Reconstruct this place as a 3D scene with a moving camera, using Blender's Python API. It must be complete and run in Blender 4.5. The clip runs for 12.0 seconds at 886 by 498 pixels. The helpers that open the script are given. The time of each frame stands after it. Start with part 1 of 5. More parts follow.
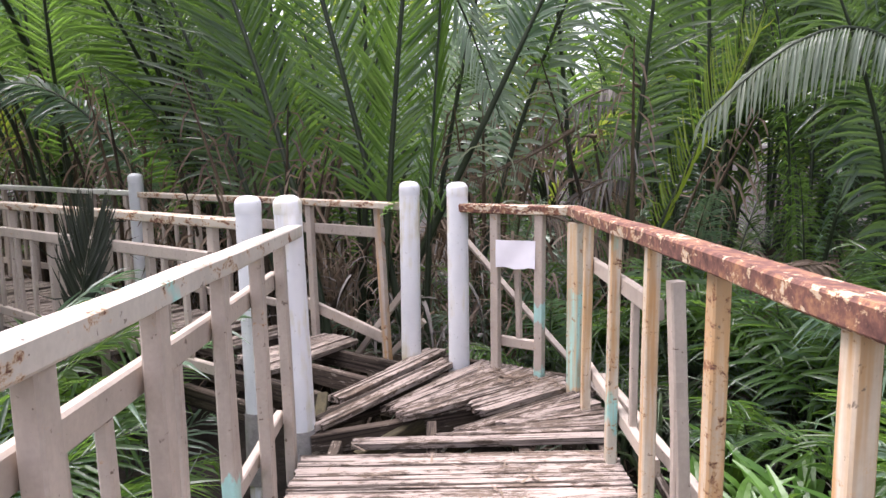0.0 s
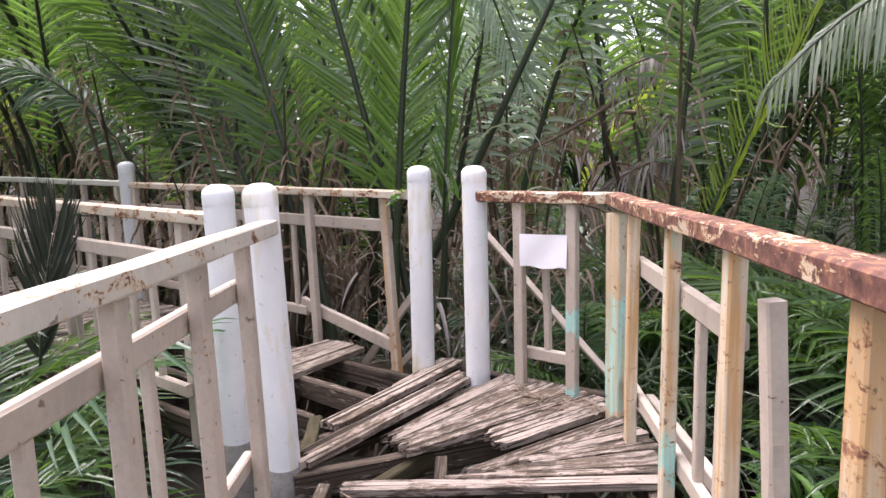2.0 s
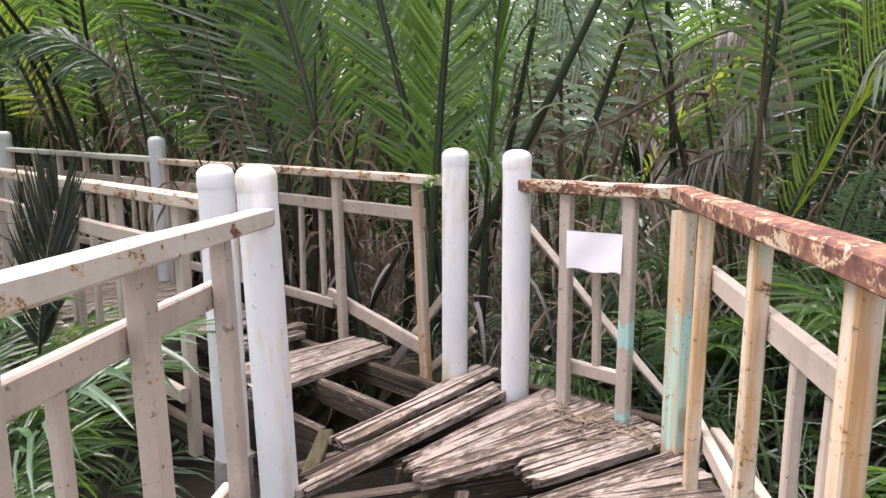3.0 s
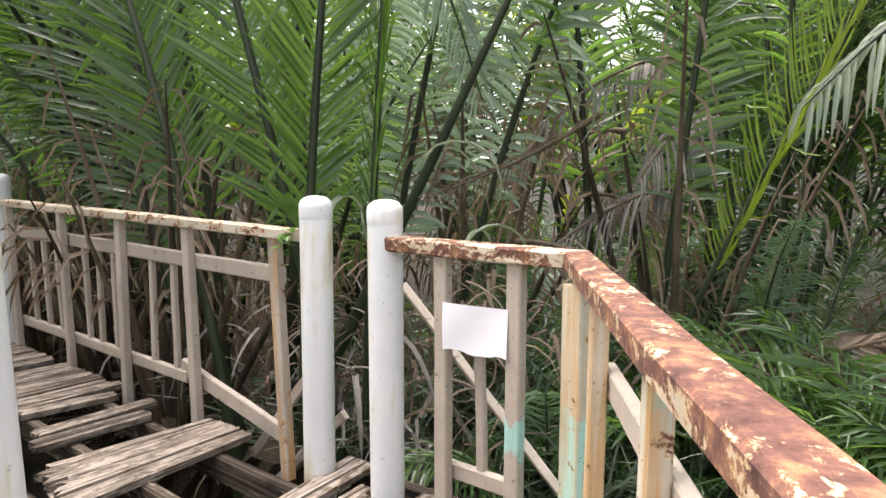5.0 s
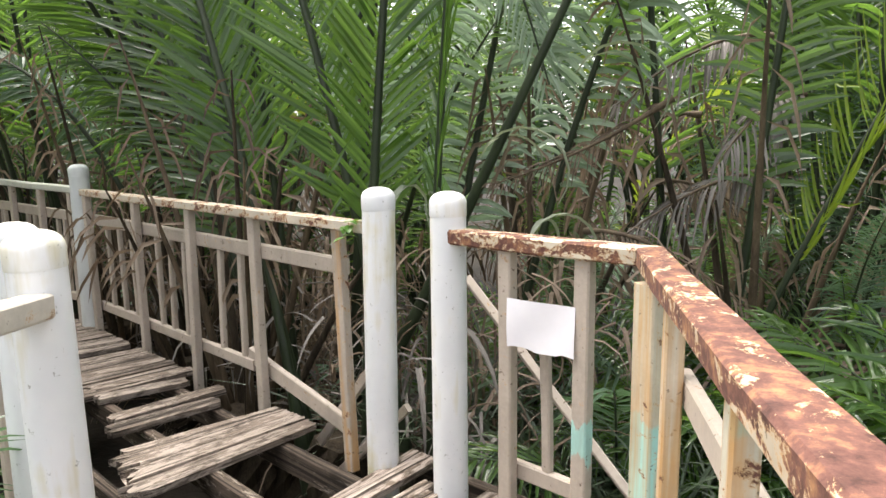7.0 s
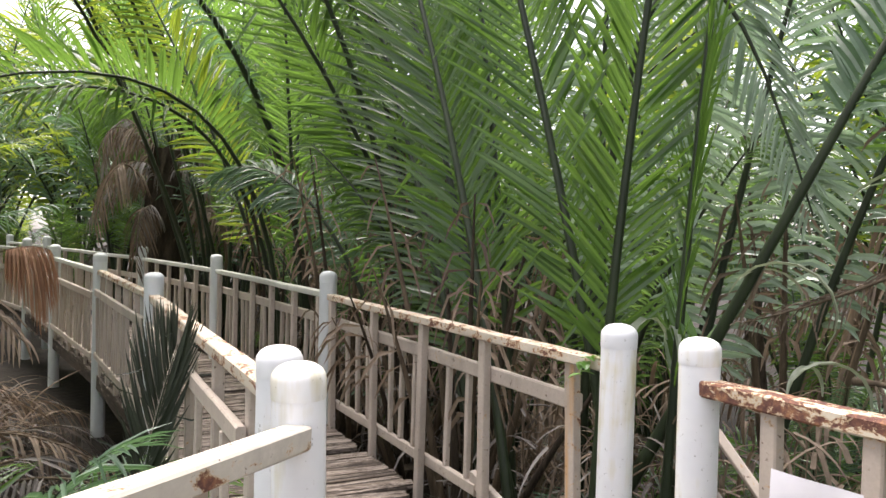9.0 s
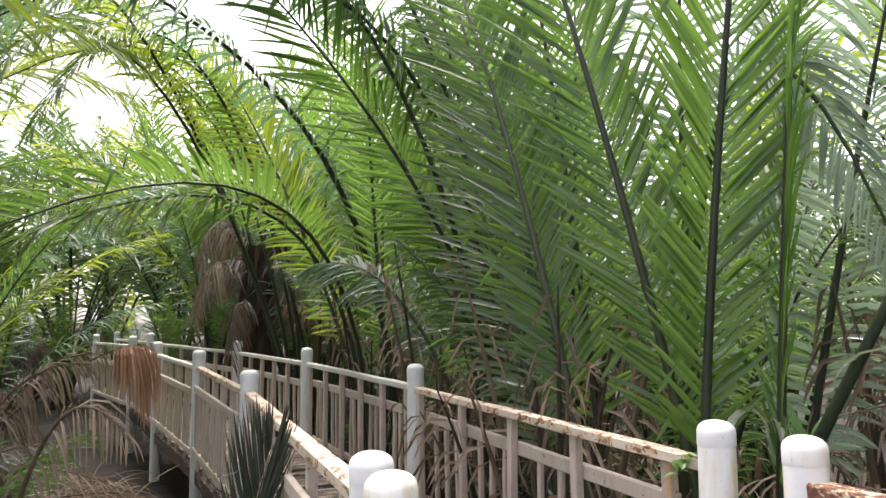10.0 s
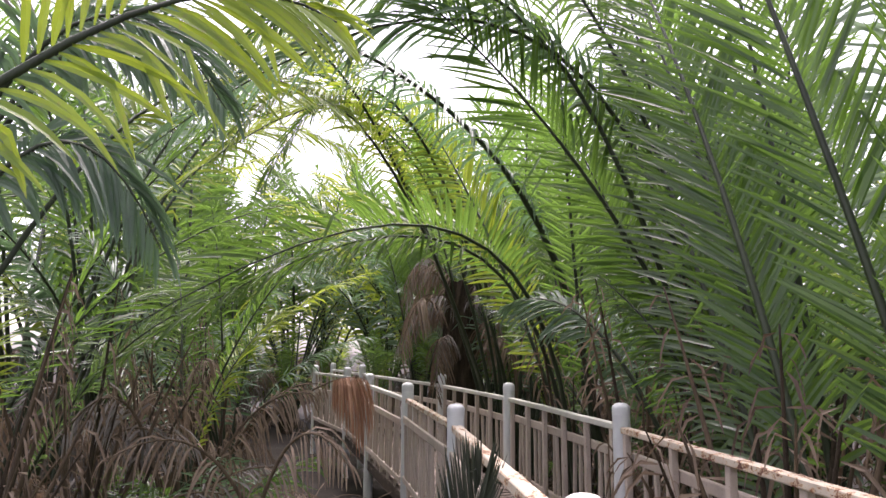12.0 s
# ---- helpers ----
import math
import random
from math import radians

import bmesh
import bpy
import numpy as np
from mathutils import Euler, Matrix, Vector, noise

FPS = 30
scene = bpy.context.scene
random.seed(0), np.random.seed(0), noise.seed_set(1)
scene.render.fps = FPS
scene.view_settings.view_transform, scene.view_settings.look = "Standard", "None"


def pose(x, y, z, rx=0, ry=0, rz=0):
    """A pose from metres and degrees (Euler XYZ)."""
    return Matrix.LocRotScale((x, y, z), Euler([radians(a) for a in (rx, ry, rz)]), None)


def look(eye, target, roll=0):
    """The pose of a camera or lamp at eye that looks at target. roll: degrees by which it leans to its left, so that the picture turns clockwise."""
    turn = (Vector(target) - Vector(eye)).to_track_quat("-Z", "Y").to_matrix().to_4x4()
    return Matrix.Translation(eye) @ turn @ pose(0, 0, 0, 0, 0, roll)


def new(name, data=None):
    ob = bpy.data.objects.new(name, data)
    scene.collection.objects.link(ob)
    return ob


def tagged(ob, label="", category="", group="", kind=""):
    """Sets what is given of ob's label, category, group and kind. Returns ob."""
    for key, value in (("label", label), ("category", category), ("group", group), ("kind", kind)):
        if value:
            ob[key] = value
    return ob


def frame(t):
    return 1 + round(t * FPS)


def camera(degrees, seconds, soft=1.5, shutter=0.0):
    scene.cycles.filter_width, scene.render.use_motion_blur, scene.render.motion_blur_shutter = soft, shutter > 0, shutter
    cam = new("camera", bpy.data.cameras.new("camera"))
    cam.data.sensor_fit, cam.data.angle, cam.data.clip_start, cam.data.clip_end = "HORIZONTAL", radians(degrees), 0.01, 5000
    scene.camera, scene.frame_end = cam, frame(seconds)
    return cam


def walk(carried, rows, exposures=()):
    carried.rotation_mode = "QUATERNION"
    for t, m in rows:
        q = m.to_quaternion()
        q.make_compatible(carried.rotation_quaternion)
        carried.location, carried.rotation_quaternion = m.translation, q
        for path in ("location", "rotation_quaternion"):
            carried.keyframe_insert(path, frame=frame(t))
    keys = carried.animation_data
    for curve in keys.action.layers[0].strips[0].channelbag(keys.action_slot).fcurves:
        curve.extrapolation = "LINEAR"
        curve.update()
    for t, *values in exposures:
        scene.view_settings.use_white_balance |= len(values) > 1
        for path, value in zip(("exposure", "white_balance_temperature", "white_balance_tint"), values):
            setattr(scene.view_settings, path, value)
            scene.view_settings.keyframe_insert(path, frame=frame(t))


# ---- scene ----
cam = camera(63.4, 12.0)
PATH = [
    (0, (0.299, -0.068, 1.26), (0.183, 1.91, 0.987), -0.9),
    (0.5, (0.297, -0.041, 1.223), (0.32, 1.941, 0.95), -1.5),
    (1, (0.312, 0.14, 1.234), (0.264, 2.122, 0.968), -2.1),
    (1.5, (0.372, 0.327, 1.238), (0.164, 2.295, 0.943), -0.7),
    (2, (0.338, 0.564, 1.213), (0.139, 2.531, 0.908), -1.7),
    (2.5, (0.31, 0.767, 1.194), (0.076, 2.709, 0.774), -3.2),
    (3, (0.383, 1.023, 1.196), (0.029, 2.96, 0.846), -0.5),
    (3.5, (0.447, 1.209, 1.193), (0.124, 3.15, 0.831), -0.7),
    (3.7, (0.501, 1.363, 1.227), (0.229, 3.319, 0.911), -0.2),
    (5.3, (0.594, 1.695, 1.238), (0.417, 3.669, 0.97), 0.2),
    (5.5, (0.595, 1.702, 1.217), (0.44, 3.67, 0.894), 0.3),
    (6, (0.603, 1.717, 1.215), (0.478, 3.676, 0.834), -0.3),
    (6.5, (0.603, 1.738, 1.244), (0.416, 3.691, 0.856), -0.7),
    (7, (0.592, 1.763, 1.263), (0.211, 3.701, 0.949), -0.8),
    (7.5, (0.567, 1.772, 1.3), (-0.096, 3.64, 1.036), -1.5),
    (7.7, (0.56, 1.769, 1.304), (-0.165, 3.619, 1.071), -0.9),
    (9.3, (0.477, 1.816, 1.384), (-0.539, 3.538, 1.426), 0.2),
    (9.5, (0.513, 1.779, 1.397), (-0.556, 3.467, 1.496), -0.8),
    (10, (0.511, 1.765, 1.424), (-0.629, 3.397, 1.621), -0.5),
    (10.5, (0.508, 1.752, 1.442), (-0.696, 3.329, 1.697), -0.1),
    (11, (0.511, 1.724, 1.449), (-0.78, 3.223, 1.745), 0.5),
    (11.5, (0.515, 1.716, 1.447), (-0.918, 3.08, 1.74), 0.8),
    (12, (0.511, 1.716, 1.44), (-1.018, 2.972, 1.731), 0.3),
]
walk(cam, [(t, look(eye, target, roll)) for t, eye, target, roll in PATH],
     [(0, 2.46, 6300, 25), (3.5, 2.64, 6600, 21), (5.5, 2.68, 6800, 12), (6.5, 2.68, 6800, 11), (9.5, 2.56, 6700, 17), (11, 2.51, 6650, 22), (12, 2.42, 6550, 29)])

# ---- sky and light: bright overcast above the palms ----
world = bpy.data.worlds.new("overcast_sky")
scene.world = world
world.use_nodes = True
wn, wl = world.node_tree.nodes, world.node_tree.links
sky = wn.new("ShaderNodeTexSky")
sky.sky_type = 'NISHITA'
sky.sun_disc = False
sky.sun_elevation, sky.sun_rotation = radians(68), radians(-56)
sky.dust_density, sky.ozone_density = 2.5, 0.6
pale = wn.new("ShaderNodeHueSaturation")
pale.inputs["Saturation"].default_value = 0.30
wl.new(sky.outputs[0], pale.inputs["Color"])
wl.new(pale.outputs[0], wn["Background"].inputs["Color"])
wn["Background"].inputs["Strength"].default_value = 0.085
sun = new("sun", bpy.data.lights.new("sun", 'SUN'))
sun.data.energy, sun.data.angle, sun.data.color = 1.5, radians(55), (1.0, 0.97, 0.92)
sun.matrix_world = look((-6, 4, 18), (0, 0, 0))


# ---- materials ----
def material(name, rough=0.6, metal=0.0, spec=0.4):
    m = bpy.data.materials.new(name)
    m.use_nodes = True
    b = m.node_tree.nodes["Principled BSDF"]
    b.inputs["Roughness"].default_value = rough
    b.inputs["Metallic"].default_value = metal
    b.inputs["Specular IOR Level"].default_value = spec
    return m, m.node_tree.nodes, m.node_tree.links, b


def coords(n, l, scale=(1, 1, 1), kind="Object", shift=True):
    tc, mp = n.new("ShaderNodeTexCoord"), n.new("ShaderNodeMapping")
    mp.inputs["Scale"].default_value = scale
    l.new(tc.outputs[kind], mp.inputs["Vector"])
    if shift:
        oi, mul = n.new("ShaderNodeObjectInfo"), n.new("ShaderNodeMath")
        mul.operation = 'MULTIPLY'
        mul.inputs[1].default_value = 37.0
        l.new(oi.outputs["Random"], mul.inputs[0])
        l.new(mul.outputs[0], mp.inputs["Location"])
    return mp.outputs["Vector"]


def noise_tex(n, l, vec, scale, detail=4.0, rough=0.6, distort=0.0):
    t = n.new("ShaderNodeTexNoise")
    t.inputs["Scale"].default_value, t.inputs["Detail"].default_value = scale, detail
    t.inputs["Roughness"].default_value, t.inputs["Distortion"].default_value = rough, distort
    l.new(vec, t.inputs["Vector"])
    return t.outputs["Fac"]


def ramp(n, l, fac, *stops):
    r = n.new("ShaderNodeValToRGB")
    e = r.color_ramp.elements
    while len(e) < len(stops):
        e.new(0.5)
    for el, (p, c) in zip(e, stops):
        el.position = p
        el.color = (c, c, c, 1) if isinstance(c, (int, float)) else (*c, 1)
    l.new(fac, r.inputs["Fac"])
    return r.outputs["Color"]


def blend(n, l, fac, a, b, mode='MIX'):
    m = n.new("ShaderNodeMix")
    m.data_type, m.blend_type = 'RGBA', mode
    for sock, v in ((0, fac), (6, a), (7, b)):
        if isinstance(v, (int, float)):
            m.inputs[sock].default_value = v if sock == 0 else (v, v, v, 1)
        elif isinstance(v, tuple):
            m.inputs[sock].default_value = (*v, 1)
        else:
            l.new(v, m.inputs[sock])
    return m.outputs[2]


def bump(n, l, b, height, strength=0.4, dist=0.01):
    u = n.new("ShaderNodeBump")
    u.inputs["Strength"].default_value, u.inputs["Distance"].default_value = strength, dist
    l.new(height, u.inputs["Height"])
    l.new(u.outputs[0], b.inputs["Normal"])


def painted_metal(name, paint, rust_from, rust_to, teal=0.0, streak=0.0, bands=()):
    """Old painted steel: chalky paint, rust where a coarse and a fine pattern meet, an older teal coat, orange run-off."""
    m, n, l, b = material(name, 0.55)
    v = coords(n, l)
    coarse, fine = noise_tex(n, l, coords(n, l, (0.55, 1, 1)), 17, 10, 0.72, 0.5), noise_tex(n, l, v, 70, 4)
    chalk = ramp(n, l, noise_tex(n, l, v, 3.5, 6), (0.3, tuple(c * 0.82 for c in paint)), (0.7, paint))
    chalk = blend(n, l, ramp(n, l, fine, (0.35, 0.0), (0.75, 0.35)), chalk, tuple(c * 0.6 for c in paint))
    if teal:
        tm = ramp(n, l, noise_tex(n, l, coords(n, l, (1, 1, 0.6)), 4.3, 3, 0.5, 0.2), (0.66 - teal, 0.0), (0.68 - teal, 1.0))
        chalk = blend(n, l, tm, chalk, (0.30, 0.60, 0.56))
    for lo, hi in bands:
        sep = n.new("ShaderNodeSeparateXYZ")
        l.new(coords(n, l, shift=False), sep.inputs[0])
        wob = n.new("ShaderNodeMath")
        wob.operation, wob.inputs[1].default_value = 'MULTIPLY_ADD', 0.16
        l.new(noise_tex(n, l, coords(n, l, (3, 3, 1)), 9, 4, 0.6), wob.inputs[0])
        l.new(sep.outputs["Z"], wob.inputs[2])
        on = ramp(n, l, wob.outputs[0], (lo + 0.07, 0.0), (lo + 0.08, 1.0), (hi + 0.07, 1.0), (hi + 0.08, 0.0))
        chalk = blend(n, l, on, chalk, (0.36, 0.62, 0.57))
    if streak:
        sm = ramp(n, l, noise_tex(n, l, coords(n, l, (14, 14, 0.7)), 2.2, 3), (0.50 - streak, 0.0), (0.72 - streak, 0.85))
        chalk = blend(n, l, sm, chalk, (0.50, 0.27, 0.09))
    rust = ramp(n, l, noise_tex(n, l, v, 24, 6, 0.7), (0.32, (0.050, 0.020, 0.015)), (0.5, (0.135, 0.058, 0.044)), (0.68, (0.33, 0.165, 0.080)))
    pits = noise_tex(n, l, v, 38, 3, 0.6, 0.3)
    chalk = blend(n, l, ramp(n, l, pits, (0.66, 0.0), (0.70, 0.85)), chalk, (0.10, 0.065, 0.045))
    grime = noise_tex(n, l, coords(n, l, (3, 3, 1.2)), 1.7, 6, 0.7)
    chalk = blend(n, l, ramp(n, l, grime, (0.46, 0.0), (0.70, 0.5)), chalk, tuple(c * 0.45 for c in paint))
    edge = ramp(n, l, blend(n, l, 0.25, coarse, fine), (rust_from, 1.0), (rust_to + 0.035, 0.0))
    chalk = blend(n, l, edge, chalk, (0.50, 0.30, 0.13))
    mask = ramp(n, l, blend(n, l, 0.25, coarse, fine), (rust_from, 1.0), (rust_to, 0.0))
    l.new(blend(n, l, mask, chalk, rust), b.inputs["Base Color"])
    l.new(ramp(n, l, mask, (0, 0.5), (1, 0.85)), b.inputs["Roughness"])
    bump(n, l, b, blend(n, l, mask, 1.0, blend(n, l, 0.6, fine, coarse)), 0.5, 0.003)
    return m


def weathered_wood(name, dark, mid, pale, flake=0.5):
    """Grey deck board: grooves along it, fine grain, flakes of pale paint left on the ridges, damp dark patches."""
    m, n, l, b = material(name, 0.85, 0, 0.2)
    groove = noise_tex(n, l, coords(n, l, (0.5, 62, 62)), 1.0, 3, 0.55)
    grain = noise_tex(n, l, coords(n, l, (3.0, 150, 150)), 1.0, 4, 0.65)
    speck = noise_tex(n, l, coords(n, l, (11, 55, 55)), 1.0, 7, 0.75, 0.3)
    broad = noise_tex(n, l, coords(n, l, (2.2, 9, 9)), 1.0, 4, 0.6)
    base = ramp(n, l, grain, (0.30, tuple(c * 0.55 for c in mid)), (0.50, mid), (0.68, tuple(c * 1.25 for c in mid)))
    keep = ramp(n, l, blend(n, l, 0.38, speck, broad), (flake - 0.02, 0.0), (flake + 0.015, 1.0))
    col = blend(n, l, keep, base, pale)
    col = blend(n, l, ramp(n, l, grain, (0.36, 0.6), (0.48, 0.0)), col, dark)
    col = blend(n, l, ramp(n, l, groove, (0.39, 0.92), (0.45, 0.0)), col, dark)
    damp = noise_tex(n, l, coords(n, l, (5, 14, 14), shift=True), 1.0, 6, 0.7, 0.4)
    col = blend(n, l, ramp(n, l, damp, (0.36, 0.7), (0.46, 0.0)), col, dark)
    oi = n.new("ShaderNodeObjectInfo")
    tone = ramp(n, l, oi.outputs["Random"], (0, 0.74), (1, 1.0))
    l.new(blend(n, l, 1.0, col, tone, 'MULTIPLY'), b.inputs["Base Color"])
    bump(n, l, b, blend(n, l, 0.3, blend(n, l, 0.35, groove, keep), grain), 1.0, 0.005)
    return m


def leaf(name, low, high, through_c, trans=0.35, rough=0.38, speck=0.0):
    m, n, l, b = material(name, rough, 0, 0.65)
    ge, oi = n.new("ShaderNodeNewGeometry"), n.new("ShaderNodeObjectInfo")
    mixr = blend(n, l, 0.5, ge.outputs["Random Per Island"], oi.outputs["Random"])
    col = ramp(n, l, mixr, (0.2, low), (0.8, high))
    nz = noise_tex(n, l, coords(n, l, (1, 1, 1)), 6, 5, 0.7)
    col = blend(n, l, ramp(n, l, nz, (0.35, 0.35), (0.6, 0.0)), col, tuple(c * 0.45 for c in low))
    if speck:
        s = noise_tex(n, l, coords(n, l), 45, 2)
        col = blend(n, l, ramp(n, l, s, (0.62 - speck, 0.0), (0.70 - speck, 0.6)), col, (0.20, 0.16, 0.09))
    l.new(col, b.inputs["Base Color"])
    tr, mx = n.new("ShaderNodeBsdfTranslucent"), n.new("ShaderNodeMixShader")
    l.new(blend(n, l, 0.6, col, through_c), tr.inputs["Color"])
    mx.inputs[0].default_value = trans
    l.new(b.outputs[0], mx.inputs[1])
    l.new(tr.outputs[0], mx.inputs[2])
    l.new(mx.outputs[0], n["Material Output"].inputs["Surface"])
    return m


def plain(name, low, high, scale=(1, 1, 1), ns=8.0, rough=0.8, bs=0.4, spec=0.3, bd=0.01):
    m, n, l, b = material(name, rough, 0, spec)
    v = coords(n, l, scale)
    a, f = noise_tex(n, l, v, ns, 6, 0.65), noise_tex(n, l, v, ns * 7, 3)
    l.new(ramp(n, l, blend(n, l, 0.3, a, f), (0.32, low), (0.66, high)), b.inputs["Base Color"])
    bump(n, l, b, blend(n, l, 0.4, a, f), bs, bd)
    return m


def pvc_white():
    """White plastic pipe: nearly clean, with yellow-green run marks and grime towards no particular end."""
    m, n, l, b = material("white_pipe", 0.35, 0, 0.5)
    v = coords(n, l)
    run = noise_tex(n, l, coords(n, l, (9, 9, 0.9)), 1.5, 4)
    soft = noise_tex(n, l, v, 3, 4)
    col = ramp(n, l, soft, (0.3, (0.66, 0.67, 0.69)), (0.6, (0.77, 0.77, 0.78)))
    col = blend(n, l, ramp(n, l, blend(n, l, 0.5, run, soft), (0.51, 0.0), (0.63, 0.75)), col, (0.53, 0.46, 0.24))
    spots = noise_tex(n, l, v, 55, 3, 0.7)
    col = blend(n, l, ramp(n, l, spots, (0.66, 0.0), (0.71, 0.7)), col, (0.22, 0.21, 0.18))
    l.new(col, b.inputs["Base Color"])
    bump(n, l, b, noise_tex(n, l, v, 30, 3), 0.08, 0.003)
    return m


BEIGE = (0.50, 0.425, 0.36)
CREAM = (0.69, 0.62, 0.50)
M_POST = painted_metal("beige_paint", BEIGE, 0.33, 0.37)
M_POST_TEAL = painted_metal("beige_paint_teal_patches", BEIGE, 0.36, 0.40, bands=((0.42, 0.54), (0.10, 0.17)))
M_POST_O1 = painted_metal("beige_paint_rust_ends", BEIGE, 0.40, 0.44, 0.0, 0.03)
M_POST_LOW = painted_metal("beige_paint_low_teal", BEIGE, 0.30, 0.34, bands=((0.30, 0.46),))
M_POST_RUST = painted_metal("cream_paint_rust_streaks", CREAM, 0.37, 0.42, 0.0, 0.13)
M_POST_CHIP = painted_metal("chipped_cream_paint", (0.62, 0.58, 0.48), 0.39, 0.43, 0.06, 0.10)
M_TOP_RUSTY = painted_metal("rusted_cream_rail", CREAM, 0.50, 0.53, 0.0)
M_BOARD_TEAL = painted_metal("tan_paint_over_teal", (0.60, 0.54, 0.42), 0.36, 0.40, 0.0, 0.06, bands=((0.12, 0.62),))
M_TOP_HEAVY = painted_metal("flaking_rusted_rail", (0.57, 0.49, 0.385), 0.538, 0.568, 0.0)
M_POST_HEAVY = painted_metal("rust_eaten_cream_paint", CREAM, 0.41, 0.46, 0.0, 0.23)
M_TOP_MID = painted_metal("part_rusted_rail", (0.58, 0.51, 0.42), 0.44, 0.47)
M_TOP_PALE = painted_metal("pale_painted_rail", (0.60, 0.55, 0.48), 0.385, 0.425, 0.04)
M_FAR_RAIL = painted_metal("grey_painted_rail", (0.56, 0.56, 0.50), 0.28, 0.32)
M_PIPE = pvc_white()
M_PIPE_GREY = plain("grey_white_pipe", (0.50, 0.52, 0.52), (0.64, 0.66, 0.65), (1, 1, 0.3), 4, 0.45, 0.08)
M_CEMENT = plain("grey_cement", (0.16, 0.15, 0.14), (0.32, 0.30, 0.28), ns=20)
M_PLANK = weathered_wood("weathered_board", (0.030, 0.023, 0.017), (0.17, 0.13, 0.10), (0.44, 0.365, 0.315), 0.485)
M_PLANK_GREY = weathered_wood("grey_weathered_board", (0.033, 0.026, 0.021), (0.20, 0.16, 0.13), (0.40, 0.335, 0.285), 0.50)
M_JOIST = weathered_wood("damp_joist", (0.02, 0.015, 0.012), (0.085, 0.065, 0.05), (0.34, 0.29, 0.24), 0.57)
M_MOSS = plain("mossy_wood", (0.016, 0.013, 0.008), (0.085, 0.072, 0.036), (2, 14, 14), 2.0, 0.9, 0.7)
M_SIGN = plain("white_sheet", (0.74, 0.72, 0.77), (0.82, 0.80, 0.84), ns=3, rough=0.45, bs=0.1)
M_MUD = plain("dark_mud", (0.007, 0.006, 0.005), (0.040, 0.033, 0.026), ns=1.6, rough=0.85, bs=0.8, bd=0.05, spec=0.15)
M_FROND = leaf("palm_leaflet", (0.034, 0.074, 0.026), (0.095, 0.168, 0.056), (0.25, 0.46, 0.055), 0.47, 0.25)
M_FROND_DARK = leaf("shaded_palm_leaflet", (0.042, 0.080, 0.040), (0.110, 0.165, 0.088), (0.22, 0.38, 0.07), 0.40, 0.26)
# yellow-green of young leaflets; its brighter colour also stands in for lit foliage
M_FROND_YOUNG_LIT = leaf("young_and_lit_palm_leaflet", (0.10, 0.20, 0.02), (0.22, 0.34, 0.04), (0.42, 0.50, 0.04), 0.45, 0.4, 0.02)
M_FROND_BLUE = leaf("blue_green_leaflet", (0.055, 0.105, 0.062), (0.145, 0.22, 0.145), (0.18, 0.34, 0.12), 0.36, 0.32)
M_DEAD = leaf("dry_leaflet", (0.085, 0.060, 0.042), (0.30, 0.225, 0.165), (0.25, 0.16, 0.09), 0.2, 0.8, 0.03)
M_DEAD_RED = leaf("red_brown_dry_leaflet", (0.22, 0.10, 0.055), (0.40, 0.22, 0.13), (0.35, 0.17, 0.09), 0.2, 0.8)
M_DEAD_GREY = leaf("grey_dry_leaflet", (0.10, 0.09, 0.08), (0.32, 0.29, 0.27), (0.25, 0.2, 0.15), 0.15, 0.8)
# pale silver base colour stands in for sky glare on the leaflets
M_SKYLIT_SILVER = leaf("skylit_silver_leaflet", (0.17, 0.25, 0.17), (0.36, 0.44, 0.34), (0.28, 0.42, 0.22), 0.35, 0.22)
M_PALE = leaf("bleached_leaflet", (0.17, 0.22, 0.15), (0.38, 0.41, 0.31), (0.33, 0.4, 0.2), 0.3, 0.4)
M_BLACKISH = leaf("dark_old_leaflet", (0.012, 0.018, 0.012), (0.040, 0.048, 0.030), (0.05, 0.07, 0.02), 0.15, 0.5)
M_BROAD = leaf("broad_fern_leaf", (0.06, 0.15, 0.025), (0.13, 0.27, 0.05), (0.25, 0.42, 0.05), 0.35, 0.35)
M_STRAP = leaf("strap_leaf", (0.045, 0.075, 0.045), (0.13, 0.17, 0.11), (0.15, 0.25, 0.08), 0.3, 0.4)
M_RACHIS = plain("green_rachis", (0.010, 0.016, 0.008), (0.030, 0.046, 0.018), (6, 6, 0.5), 3, 0.5, 0.2, 0.4)
M_RACHIS_DRY = plain("brown_rachis", (0.04, 0.028, 0.018), (0.15, 0.11, 0.07), (6, 6, 0.5), 3, 0.8, 0.4)
M_STEM = plain("fibrous_palm_base", (0.018, 0.014, 0.010), (0.085, 0.065, 0.045), (7, 7, 1.2), 2.5, 0.9, 0.9, 0.2, 0.03)


# ---- mesh tools ----
def mesh_of(name, verts, faces, mat, smooth=False):
    me = bpy.data.meshes.new(name)
    me.from_pydata([tuple(v) for v in verts], [], faces)
    me.materials.append(mat)
    if smooth:
        me.polygons.foreach_set("use_smooth", [True] * len(me.polygons))
    me.update()
    return me


def child(name, me, parent, label="", m=None):
    ob = new(name, me)
    ob.parent = parent
    if m is not None:
        ob.matrix_basis = m
    return tagged(ob, label)


def part(name, bm, mat, parent, label="", smooth=False):
    me = bpy.data.meshes.new(name)
    bm.to_mesh(me)
    bm.free()
    me.materials.append(mat)
    if smooth:
        me.polygons.foreach_set("use_smooth", [True] * len(me.polygons))
    return child(name, me, parent, label)


